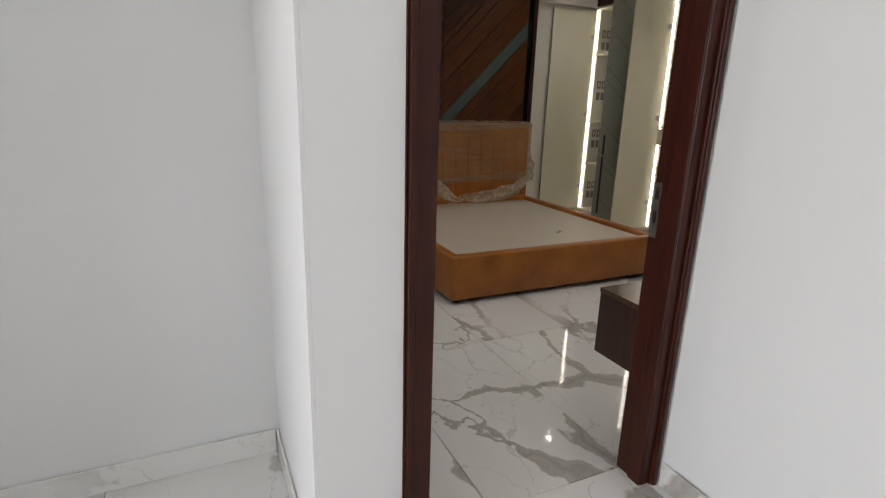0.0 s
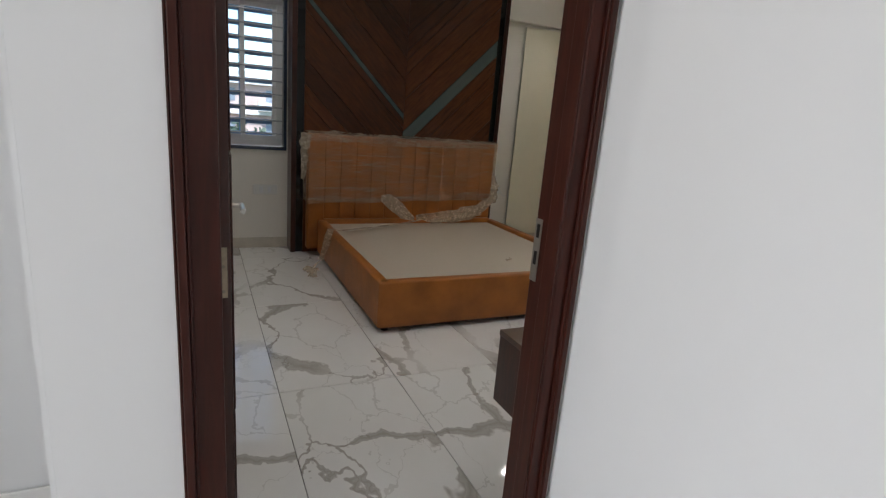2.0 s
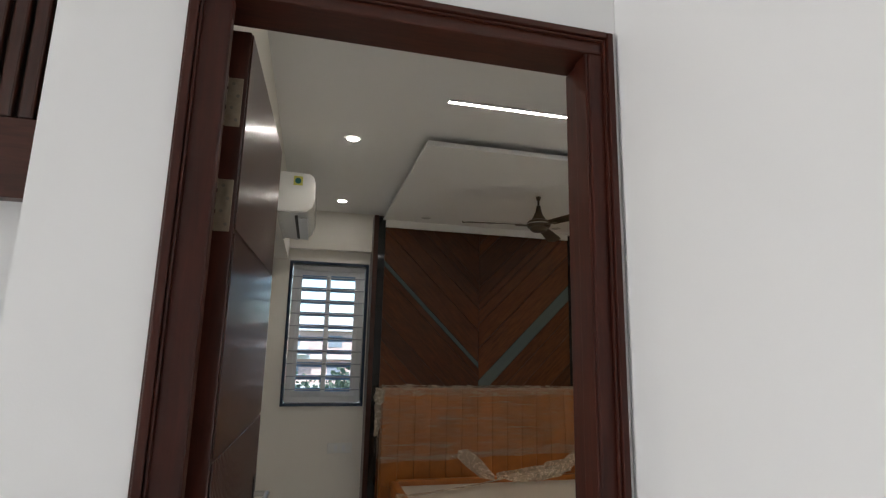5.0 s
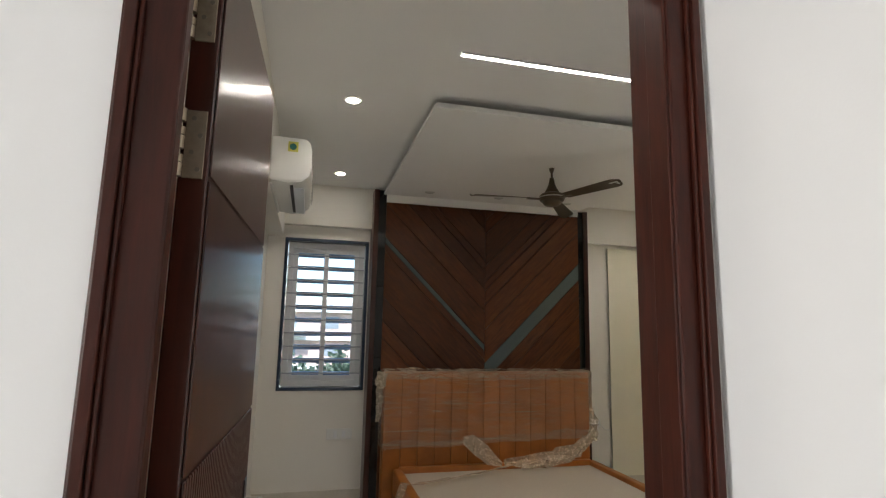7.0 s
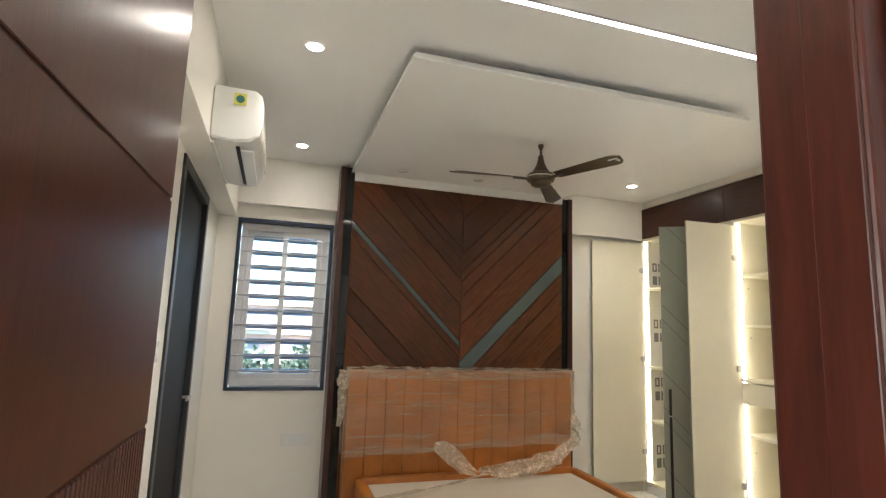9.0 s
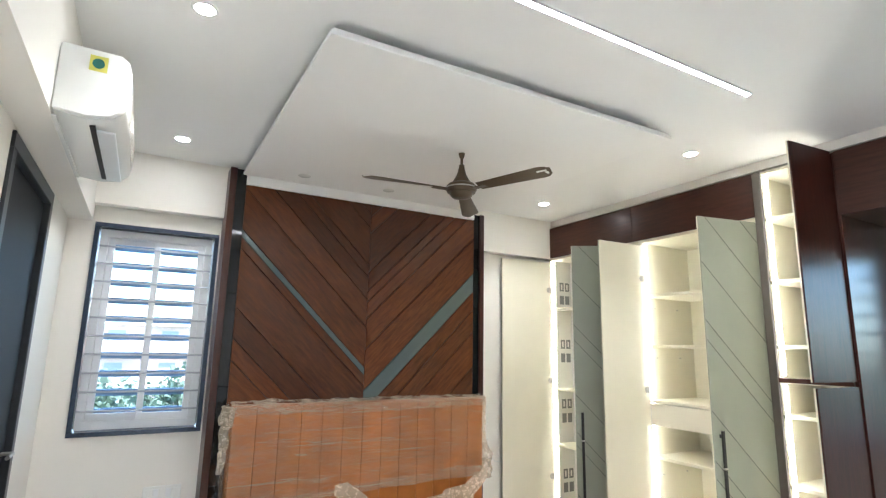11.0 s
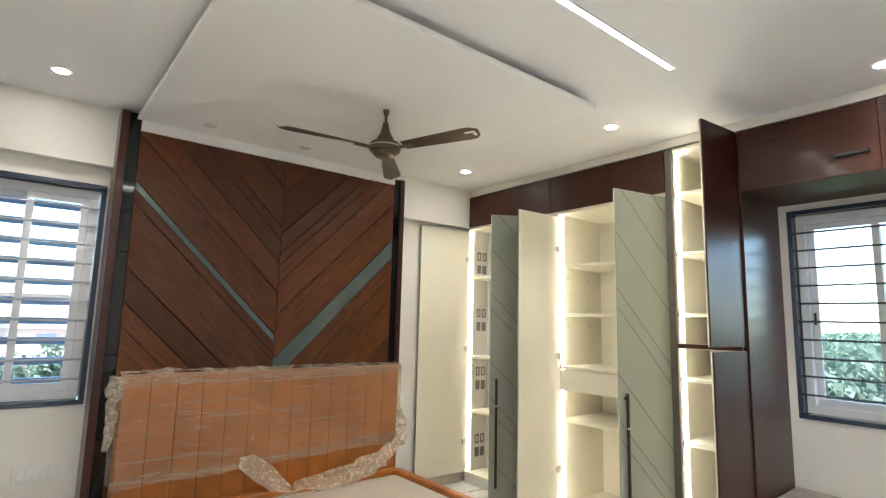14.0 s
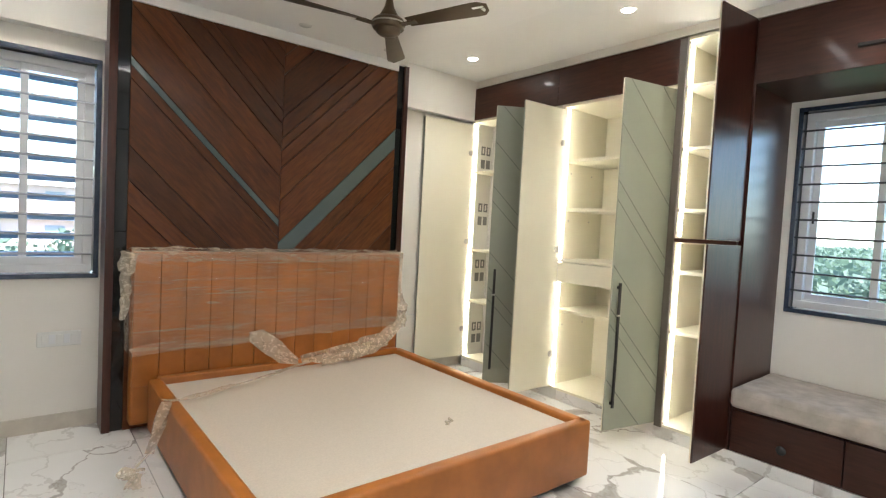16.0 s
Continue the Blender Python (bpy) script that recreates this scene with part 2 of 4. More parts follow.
# clear stretch film: mostly see-through, glossy folds; crease glints are streaks in the colour
def film(name, low, high, stretch, sheen=0.05, fold=0.012, creases=False):
    m = bpy.data.materials.new(name)
    m.use_nodes = True
    tree_ = m.node_tree
    tree_.nodes.remove(tree_.nodes["Principled BSDF"])
    clear, gloss = tree_.nodes.new("ShaderNodeBsdfTransparent"), node(m, "ShaderNodeBsdfGlossy", Roughness=0.08)
    # the warm body colour stands in for led light reflected by the film
    milky, shine = node(m, "ShaderNodeBsdfDiffuse", Color=(0.97, 0.85, 0.66, 1)), node(m, "ShaderNodeBsdfTranslucent", Color=(0.97, 0.85, 0.66, 1))
    soft, body, skin = (tree_.nodes.new("ShaderNodeMixShader") for _ in range(3))
    v = coords(m, stretch, (0, 0.07, 0))
    broad = noise_tex(m, v, 1.3, 5, 0.6, 1.2)
    fine = noise_tex(m, v, 1.9 if creases else 5.0, 7, 0.66, 0.8)
    a = ramp(m, broad, [(0.45, (low, low, low)), (0.72, (low + high * 0.22, low + high * 0.22, low + high * 0.22))])
    # pale diffuse bands drawn as highlights along the folds
    if creases:
        glint_lines = [(0.34, 0), (0.39, 1), (0.43, 0.1), (0.48, 0.0), (0.52, 0.8), (0.55, 0.05), (0.60, 0.0), (0.64, 1), (0.70, 0.3)]
    else:
        glint_lines = [(0.53, 0), (0.58, 1), (0.64, 0.1)]
    b = ramp(m, fine, [(p, (high * k, high * k, high * k)) for p, k in glint_lines])
    add = tree_.nodes.new("ShaderNodeMath")
    add.use_clamp = True
    link(m, a, add.inputs[0])
    link(m, b, add.inputs[1])
    folds = node(m, "ShaderNodeBump", Strength=1.0, Distance=fold)
    link(m, fine, folds.inputs["Height"])
    edge = node(m, "ShaderNodeLayerWeight", Blend=0.5)
    rise = ramp(m, edge.outputs["Facing"], [(0.0, (sheen, sheen, sheen)), (0.6, (sheen * 1.6, sheen * 1.6, sheen * 1.6)), (1.0, (0.55, 0.55, 0.55))])
    link(m, folds.outputs[0], gloss.inputs["Normal"])
    link(m, folds.outputs[0], edge.inputs["Normal"])
    soft.inputs["Fac"].default_value = 0.35
    link(m, milky.outputs[0], soft.inputs[1])
    link(m, shine.outputs[0], soft.inputs[2])
    link(m, add.outputs[0], body.inputs["Fac"])
    link(m, clear.outputs[0], body.inputs[1])
    link(m, soft.outputs[0], body.inputs[2])
    link(m, rise, skin.inputs["Fac"])
    link(m, body.outputs[0], skin.inputs[1])
    link(m, gloss.outputs[0], skin.inputs[2])
    link(m, skin.outputs[0], tree_.nodes["Material Output"].inputs["Surface"])
    return m


FILM = film("clear stretch film", 0.01, 0.36, (0.26, 4, 13), 0.024, 0.02, True)
GATHER = film("gathered film edge", 0.10, 0.34, (1.2, 3, 5), 0.06, 0.008)
HEM = film("gathered stretch film", 0.12, 0.30, (0.5, 4, 12), 0.07, 0.02)
FILMWHITER = film("bunched stretch film", 0.34, 0.35, (6.0, 6.0, 8.0), 0.08, 0.004)


# ---- helpers for building ----
def box(bm, x0, x1, y0, y1, z0, z1, bevel=0.0, seg=2):
    made = bmesh.ops.create_cube(bm, size=1.0)["verts"]
    for v in made:
        v.co = Vector(((x0 + x1) / 2 + v.co.x * (x1 - x0), (y0 + y1) / 2 + v.co.y * (y1 - y0), (z0 + z1) / 2 + v.co.z * (z1 - z0)))
    if bevel:
        edges = {e for v in made for e in v.link_edges}
        bmesh.ops.bevel(bm, geom=list(edges), offset=bevel, segments=seg, profile=0.5, affect="EDGES", clamp_overlap=True)
    return bm


def cube(*a, **k):
    return box(bmesh.new(), *a, **k)


def rod(bm, a, b, r, n=12, r2=None):
    """A round bar from a to b."""
    a, b = Vector(a), Vector(b)
    m = Matrix.Translation((a + b) / 2) @ (b - a).to_track_quat("Z", "Y").to_matrix().to_4x4()
    bmesh.ops.create_cone(bm, cap_ends=True, segments=n, radius1=r, radius2=r if r2 is None else r2, depth=(b - a).length, matrix=m)
    return bm


def lathe(bm, profile, n=24, centre=(0, 0, 0)):
    """Turns a profile of (radius, z) round the upright axis."""
    rings = []
    for r, z in profile:
        rings.append([bm.verts.new((centre[0] + r * math.cos(2 * math.pi * k / n), centre[1] + r * math.sin(2 * math.pi * k / n), centre[2] + z)) for k in range(n)])
    for a, b in zip(rings, rings[1:]):
        for k in range(n):
            bm.faces.new((a[k], a[(k + 1) % n], b[(k + 1) % n], b[k]))
    bm.faces.new(list(reversed(rings[0])))
    bm.faces.new(rings[-1])
    bmesh.ops.recalc_face_normals(bm, faces=bm.faces)
    return bm


def mesh_of(name, bm, mat, smooth=False):
    me = bpy.data.meshes.new(name)
    bm.to_mesh(me)
    bm.free()
    me.materials.append(mat)
    if smooth:
        for p in me.polygons:
            p.use_smooth = True
        me.set_sharp_from_angle(angle=radians(40))
    return me


ORIGIN = {}


def thing(name, x, y, z, label, category, group="", rz=0):
    ob = new(name)
    ob.empty_display_size = 0.1
    ob.matrix_world = pose(x, y, z, 0, 0, rz)
    ORIGIN[ob.name] = Vector((x, y, z))
    return tagged(ob, label, category, group)


def part(name, bm, material_, parent, label="", local=False, smooth=False, at=None):
    """One mesh under a thing or part. Built in world metres, or local to the parent."""
    base = ORIGIN.get(parent.name, Vector((0, 0, 0)))
    if not local:
        bmesh.ops.translate(bm, verts=bm.verts, vec=-base)
    ob = new(name, mesh_of(name, bm, material_, smooth))
    ob.parent = parent
    if at:
        ob.matrix_basis = at
    ORIGIN[ob.name] = base if not local else Vector((0, 0, 0))
    if label:
        ob["label"] = label
    return ob


def structure(name, bm, mat, label, category):
    ob = new(name, mesh_of(name, bm, mat))
    ORIGIN[ob.name] = Vector((0, 0, 0))
    return tagged(ob, label, category, kind="structure")


# ---- plan, in metres ----
CEILZ = 2.78
WX0, WX1 = 0.64, 5.19             # bedroom side walls
WY0, WY1 = 1.55, 5.55             # bedroom door wall and window wall
HY = 1.46                         # hall face of the door wall
DX0, DX1, DZ = 0.738, 1.741, 2.303  # doorway with its frame
W1 = (0.795, 1.54, 0.94, 2.284)   # window by the bed: x, z
W2 = (2.0, 2.90, 0.925, 2.275)   # window over the bench: y, z
FX = 4.592                        # front of the wardrobes
REC = 2.185                       # back of the hall recess


def wall_with_hole(axis, a0, a1, b0, b1, z1, h0, h1, hz0, hz1):
    """A wall along an axis ('x' or 'y') from a0 to a1, thick from b0 to b1, with one opening."""
    bm = bmesh.new()
    for p in ((a0, h0, 0, z1), (h1, a1, 0, z1), (h0, h1, hz1, z1), (h0, h1, 0, hz0)):
        if p[1] - p[0] > 0.001 and p[3] - p[2] > 0.001:
            if axis == "x":
                box(bm, p[0], p[1], b0, b1, p[2], p[3])
            else:
                box(bm, b0, b1, p[0], p[1], p[2], p[3])
    return bm


floor = structure("floor", cube(-5.65, 5.4, -4.15, 5.78, -0.2, -0.012), GROUT, "white marble tile floor with grey veins", "floor")
structure("ceiling", cube(0.5, 5.4, HY, 5.78, CEILZ, CEILZ + 0.15), CEIL, "white painted bedroom ceiling", "ceiling")
structure("ceiling_hall", cube(-5.65, 1.9, -4.15, HY - 0.002, 2.9, 3.05), CEIL, "white painted hall ceiling", "ceiling")
structure("ceiling_recess", cube(-5.65, 0.499, HY, 2.33, 2.9, 3.05), CEIL, "white painted recess ceiling", "ceiling")
structure("wall_north", wall_with_hole("x", 0.5, 5.4, WY1, 5.78, CEILZ, *W1), PAINT, "cream painted wall behind the bed", "wall")
structure("wall_east", wall_with_hole("y", HY, WY1 - 0.001, WX1, 5.4, CEILZ, *W2), PAINT, "cream painted wall behind the window seat", "wall")
structure("wall_west", wall_with_hole("y", WY0 + 0.001, WY1 - 0.001, 0.51, WX0, CEILZ, 3.86, 4.86, 0, 2.28), PAINT, "cream painted wall with bathroom door", "wall")
structure("wall_south", wall_with_hole("x", 0.51, WX1 - 0.001, HY, WY0, 2.95, DX0, DX1, 0, DZ), HALL_PAINT, "white painted wall around the bedroom door", "wall")
structure("beam_north", cube(0.776, WX1 - 0.002, 5.465, WY1 - 0.002, 2.40, CEILZ - 0.002), PAINT, "cream painted beam above the bedroom window", "beam")
structure("beam_west", cube(WX0 + 0.002, 0.775, WY0 + 0.002, WY1 - 0.002, 2.295, CEILZ - 0.002), PAINT, "cream painted beam behind the air conditioner", "beam")
structure("wall_hall_east", cube(DX1 + 0.008, 1.9, -4.0, HY - 0.002, 0, 2.95), HALL_PAINT, "white painted hall wall beside the door", "wall")
structure("wall_hall_recess", cube(-5.5, 0.509, REC, REC + 0.15, 0, 2.95), HALL_PAINT, "white painted hall wall in the recess", "wall")
structure("wall_hall_south", cube(-5.65, 1.9, -4.15, -4.002, 0, 2.95), HALL_PAINT, "white painted hall end wall", "wall")
# the opening is unseen, added to go with the hall lamp
structure("wall_hall_west", wall_with_hole("y", -4.0, 2.33, -5.65, -5.502, 2.95, -1.6, 1.2, 0.4, 2.5), HALL_PAINT, "white painted hall wall with an added unseen window opening", "wall")
structure("wall_hall_end", cube(0.5, 0.5095, HY + 0.001, REC - 0.001, 0, 2.895), HALL_PAINT, "white painted wall end facing the recess", "wall")
# unseen wall added to keep window light off the recess
structure("recess_light_block", cube(-1.22, -1.07, HY, REC - 0.001, 0, 2.895), HALL_PAINT, "unseen added side wall that shades the recess", "wall")
structure("wall_bath", cube(-0.6, 0.30, 3.6, 5.2, 0, 2.5), PAINT, "plain wall beyond the bathroom door", "wall")

for nm, a in (
    ("skirting_recess", (-5.5, 0.487, REC - 0.012, REC - 0.002, 0, 0.10)),
    ("skirting_hall_end", (0.488, 0.498, HY + 0.02, REC - 0.014, 0, 0.10)),
    ("skirting_hall_east", (DX1 - 0.004, DX1 + 0.006, -3.9, HY - 0.02, 0, 0.10)),
    ("skirting_north_west", (WX0 + 0.002, 1.553, WY1 - 0.012, WY1 - 0.002, 0, 0.10)),
    ("skirting_north_east", (3.71, FX - 0.001, WY1 - 0.012, WY1 - 0.002, 0, 0.10)),
    ("skirting_west_far", (WX0 + 0.002, WX0 + 0.012, 4.88, WY1 - 0.014, 0, 0.10)),
    ("skirting_west_near", (WX0 + 0.002, WX0 + 0.012, WY0 + 0.02, 3.84, 0, 0.10)),
):
    if "hall" in nm or "recess" in nm:
        structure(nm, cube(*a, bevel=0.002, seg=1), TILE, "veined marble skirting along the hall wall", "baseboard")
    else:
        structure(nm, cube(*a, bevel=0.002, seg=1), SKIRT, "beige stone skirting along the bedroom wall", "baseboard")


# ---- windows ----
def rails(bm, u0, u1, v0, v1, w0, w1, t, bevel=0.004):
    """Four bars round an opening."""
    box(bm, u0, u1, w0, w1, v0, v0 + t, bevel)
    box(bm, u0, u1, w0, w1, v1 - t, v1, bevel)
    box(bm, u0, u0 + t, w0 + 0.001, w1 - 0.001, v0 + t, v1 - t, bevel)
    box(bm, u1 - t, u1, w0 + 0.001, w1 - 0.001, v0 + t, v1 - t, bevel)
    return bm


def window(name, x, y, z, width, height, rz, label, shutters):
    """u runs along the wall, w outwards. Granite lining, white outer frame, two sliding sashes, steel bars."""
    t = tagged(thing(name, x, y, z, label, "window", rz=rz), kind="structure")
    g = 0.028
    part("granite_lining", rails(bmesh.new(), -0.004, width + 0.004, -0.004, height + 0.004, -0.014, 0.20, g, 0.003), GRANITE_SKY_SHEEN, t, "polished black granite lining", local=True)
    outer = part("window_frame", rails(bmesh.new(), g, width - g, g, height - g, 0.05, 0.14, 0.05), UPVC, t, local=True)
    for k in range(3):
        part("track", cube(g + 0.05, width - g - 0.05, 0.062 + 0.026 * k, 0.066 + 0.026 * k, g + 0.05, g + 0.058), UPVC, outer, local=True)
    a, b, mid = g + 0.05, width - g - 0.05, width / 2
    for u0, u1, w in ((a, mid + 0.02, 0.098), (mid - 0.02, b, 0.066)):
        sash = part("sash", rails(bmesh.new(), u0, u1, a + 0.005, height - a, w, w + 0.024, 0.04), UPVC, t, local=True)
        pane = part("pane", cube(u0 + 0.038, u1 - 0.038, w + 0.010, w + 0.014, a + 0.04, height - a - 0.038), GLASS, sash, local=True)
        pane.visible_shadow = False
    if not shutters:
        part("handle", box(box(bmesh.new(), 0.090, 0.102, 0.082, 0.097, height * 0.44, height * 0.44 + 0.08, 0.003), 0.088, 0.104, 0.072, 0.082, height * 0.44 + 0.02, height * 0.44 + 0.032, 0.002), BLACK, t, local=True)
    n = int((height - 0.1) / 0.114)
    for k in range(n):
        v = 0.085 + (height - 0.17) * (k + 0.5) / n
        part("bar", rod(bmesh.new(), (g, 0.035, v), (width - g, 0.035, v), 0.0065, 8), BAR if shutters else BARDARK, t, local=True, smooth=True)
    if shutters:
        m = int((height - 0.1) / 0.118)
        for k in range(m):
            v = 0.06 + (height - 0.12) * (k + 0.5) / m
            part("slat", cube(g, width - g, 0.205, 0.245, v - 0.021, v + 0.021, bevel=0.004, seg=1), SLAT, t, "blue-grey grille slat", local=True)
        part("post", cube(mid - 0.02, mid + 0.02, 0.248, 0.268, 0.0, height, bevel=0.003, seg=1), SLAT, t, local=True)
    return t


window("window_1", W1[0], WY1, W1[2], W1[1] - W1[0], W1[3] - W1[2], 0, "white sliding window with black granite lining and steel bars", True)
window("window_2", WX1, W2[1], W2[2], W2[1] - W2[0], W2[3] - W2[2], -90, "white sliding window with thin dark bars above the seat", False)

# ---- bedroom door ----
def door_frame():
    t = tagged(thing("door_1", DX0, HY, 0, "dark brown polished wooden door standing wide open", "door"), kind="structure")
    y0, y1 = HY + 0.002, WY0 + 0.038
    inner = DZ - 0.062
    for x0, x1, s in ((DX0 + 0.004, DX0 + 0.087, 1), (DX1 - 0.069, DX1 - 0.004, -1)):
        part("jamb", cube(x0, x1, y0, y1 - 0.090 if s > 0 else y1, 0, inner, bevel=0.005), FRAMEWOOD, t)
        e = DX0 if s > 0 else DX1
        for u, v, proud in ((0.0, 0.006, 0.004), (0.0065, 0.024, 0.016), (0.0245, 0.031, 0.009)):
            a = sorted((e + s * u, e + s * v))
            part("moulding", cube(a[0], a[1], HY - proud, y0 - 0.0005, 0, DZ - 0.001 - u, bevel=0.0025), FRAMEWOOD, t)
    part("rebate", cube(DX0 + 0.004, DX0 + 0.050, y1 - 0.0895, y1, 0, inner, bevel=0.003), FRAMEWOOD, t)
    part("stop", cube(DX1 - 0.076, DX1 - 0.0695, y0 + 0.004, y0 + 0.060, 0, inner - 0.001, bevel=0.002), FRAMEWOOD, t)
    part("head", cube(DX0 + 0.004, DX1 - 0.004, y0, y1, inner + 0.0005, DZ - 0.002, bevel=0.005), BROWN_X, t)
    for u, v, proud in ((0.0, 0.006, 0.004), (0.0065, 0.024, 0.016), (0.0245, 0.031, 0.009)):
        part("moulding", cube(DX0 + v + 0.0005, DX1 - v - 0.0005, HY - proud, y0 - 0.0005, DZ - v, DZ - 0.001 - u, bevel=0.0025), BROWN_X, t)
    plate = part("strike_plate", cube(DX1 - 0.0715, DX1 - 0.0692, WY0 + 0.005, WY0 + 0.035, 0.92, 1.105), STEEL, t, "steel lock strike plate")
    part("latch_hole", cube(DX1 - 0.0724, DX1 - 0.0716, WY0 + 0.012, WY0 + 0.026, 0.97, 1.01), GROOVE, plate)
    part("latch_hole", cube(DX1 - 0.0724, DX1 - 0.0716, WY0 + 0.012, WY0 + 0.026, 1.05, 1.09), GROOVE, plate)
    return t


door = door_frame()
# the leaf in its own metres: u from the hinge, w through its thickness
LEAF = pose(0.849, WY0 + 0.044, 0, 0, 0, math.degrees(math.atan2(0.799, 0.025)))
LEAFW, LEAFT = 0.812, 0.048


def on_leaf(name, bm, mat, parent, label="", smooth=False):
    bmesh.ops.transform(bm, matrix=LEAF, verts=bm.verts)
    return part(name, bm, mat, parent, label, smooth=smooth)


slab = on_leaf("door_leaf", cube(0, LEAFW, 0, LEAFT, 0.008, 2.236, bevel=0.003), BROWN, door)
on_leaf("upper_panel", cube(0.004, LEAFW - 0.004, -0.004, -0.0002, 1.748, 2.232, bevel=0.0015, seg=1), BROWN, slab)
on_leaf("middle_panel", cube(0.004, LEAFW - 0.004, -0.004, -0.0002, 1.256, 1.740, bevel=0.0015, seg=1), BROWN, slab)
for k in range(44):
    u = 0.006 + (LEAFW - 0.012) * k / 44
    on_leaf("flute", cube(u, u + (LEAFW - 0.012) / 44 - 0.004, -0.005, -0.0002, 0.62, 1.249, bevel=0.002, seg=1), BROWN, slab)
on_leaf("lower_panel", cube(0.004, LEAFW - 0.004, -0.004, -0.0002, 0.01, 0.61, bevel=0.0015, seg=1), BROWN, slab)
handle = on_leaf("door_handle", box(bmesh.new(), LEAFW - 0.085, LEAFW - 0.045, -0.010, -0.0055, 0.90, 1.06, 0.003), BLACK, slab, "dark metal lever handle")
on_leaf("lever", rod(rod(bmesh.new(), (LEAFW - 0.065, -0.008, 1.0), (LEAFW - 0.065, -0.055, 1.0), 0.009), (LEAFW - 0.065, -0.052, 1.0), (LEAFW - 0.185, -0.052, 1.0), 0.009), STEEL, handle, "polished steel lever", smooth=True)
on_leaf("lever_inside", rod(rod(bmesh.new(), (LEAFW - 0.065, LEAFT + 0.001, 1.0), (LEAFW - 0.065, LEAFT + 0.05, 1.0), 0.009), (LEAFW - 0.065, LEAFT + 0.05, 1.0), (LEAFW - 0.185, LEAFT + 0.05, 1.0), 0.009), STEEL, handle, smooth=True)
for z in (1.990, 1.741, 0.918, 0.20):
    h = on_leaf("hinge", cube(-0.0025, -0.0003, 0.008, 0.041, z, z + 0.121, bevel=0.0008, seg=1), HINGE, slab, "brass-toned steel hinge")
    for k in range(5):
        on_leaf("knuckle", rod(bmesh.new(), (-0.008, 0.047, z + 0.0242 * k + 0.001), (-0.008, 0.047, z + 0.0242 * (k + 1) - (0.010 if k % 2 else 0.001)), 0.0072, 12), HINGE, h, smooth=True)
    for k in range(4):
        w = 0.017 + 0.012 * (k % 2)
        on_leaf("screw", rod(bmesh.new(), (-0.0026, w, z + 0.016 + 0.030 * k), (-0.0038, w, z + 0.016 + 0.030 * k), 0.0042, 10), SCREW, h)

# ---- bathroom door ----
t = tagged(thing("door_2", WX0, 4.36, 0, "black bathroom door with dark grey frame, closed", "door"), kind="structure")
for a, b in ((3.862, 3.925), (4.795, 4.858)):
    part("jamb", cube(0.505, WX0 + 0.012, a, b, 0, 2.215, bevel=0.004), GREYFRAME, t)
part("head", cube(0.505, WX0 + 0.012, 3.862, 4.858, 2.2155, 2.278, bevel=0.004), GREYFRAME, t)
lf = part("door_leaf", cube(0.585, 0.622, 3.927, 4.793, 0.008, 2.212, bevel=0.002), BLACKDOOR, t)
for z in (0.25, 1.10, 1.78, 2.02):
    part("hinge", cube(0.6225, 0.6285, 3.928, 3.955, z, z + 0.10, bevel=0.001, seg=1), STEEL, lf)
part("door_handle", rod(rod(bmesh.new(), (0.623, 4.73, 1.0), (0.670, 4.73, 1.0), 0.009), (0.667, 4.73, 1.0), (0.667, 4.61, 1.0), 0.009), STEEL, lf, "steel lever", smooth=True)

# ---- hall recess ----
t = thing("fluted_panel", 0.0, REC - 0.03, 1.9, "dark brown fluted wooden panel above a plain rail", "wall panel")
part("rail", cube(-1.065, 0.494, REC - 0.06, REC - 0.002, 1.905, 2.155, bevel=0.004), BROWN_X, t)
part("backing", cube(-1.065, 0.494, REC - 0.02, REC - 0.002, 2.157, 2.895), GROOVE, t)
for k in range(26):
    x = -1.063 + k * 0.059
    part("slat", cube(x, x + 0.044, REC - 0.052, REC - 0.0205, 2.158, 2.894, bevel=0.008), BROWN, t)

# ---- ceiling ----
t = thing("ceiling_panel", 2.635, 4.4, 2.705, "white stepped suspended ceiling panel above the bed", "ceiling panel")
part("lower_board", cube(1.640, 3.629, 3.329, 5.46, 2.705, 2.727, bevel=0.004), CEIL, t)
part("step", cube(1.652, 3.617, 3.341, 5.46, 2.7275, 2.743, bevel=0.003), CEIL, t)
part("hanger", cube(1.76, 3.51, 3.45, 5.40, 2.7435, CEILZ - 0.001), CEIL, t)
part("fillet", cube(1.667, 3.589, 5.322, 5.3525, 2.634, 2.7045, bevel=0.003), CEIL, t)
for x in (2.02, 2.67, 3.36):
    lamp = thing("recessed_light", x, 5.12, 2.70, "small white unlit recessed ceiling light", "ceiling light", "unlit panel lights")
    part("rim", lathe(bmesh.new(), [(0.040, -0.004), (0.044, -0.002), (0.044, 0.0005), (0.03, 0.0005)], centre=(0, 0, 0.004)), PLASTIC, lamp, local=True, smooth=True)
    part("lens", lathe(bmesh.new(), [(0.029, -0.0035), (0.029, 0.0)], centre=(0, 0, 0.004)), UPVC, lamp, local=True)

t = thing("led_profile", 2.63, 2.866, CEILZ - 0.012, "long white glowing led profile in the ceiling", "ceiling light")
part("channel", rails(bmesh.new(), -0.975, 0.975, -0.016, 0.016, 0, 0.012, 0.004, 0.001), UPVC, t, local=True).matrix_basis = pose(0, 0, 0.012, -90, 0, 0)
part("diffuser", cube(1.660, 3.600, 2.855, 2.877, CEILZ - 0.010, CEILZ - 0.001, bevel=0.003), LED_COOL, t, "glowing frosted strip")


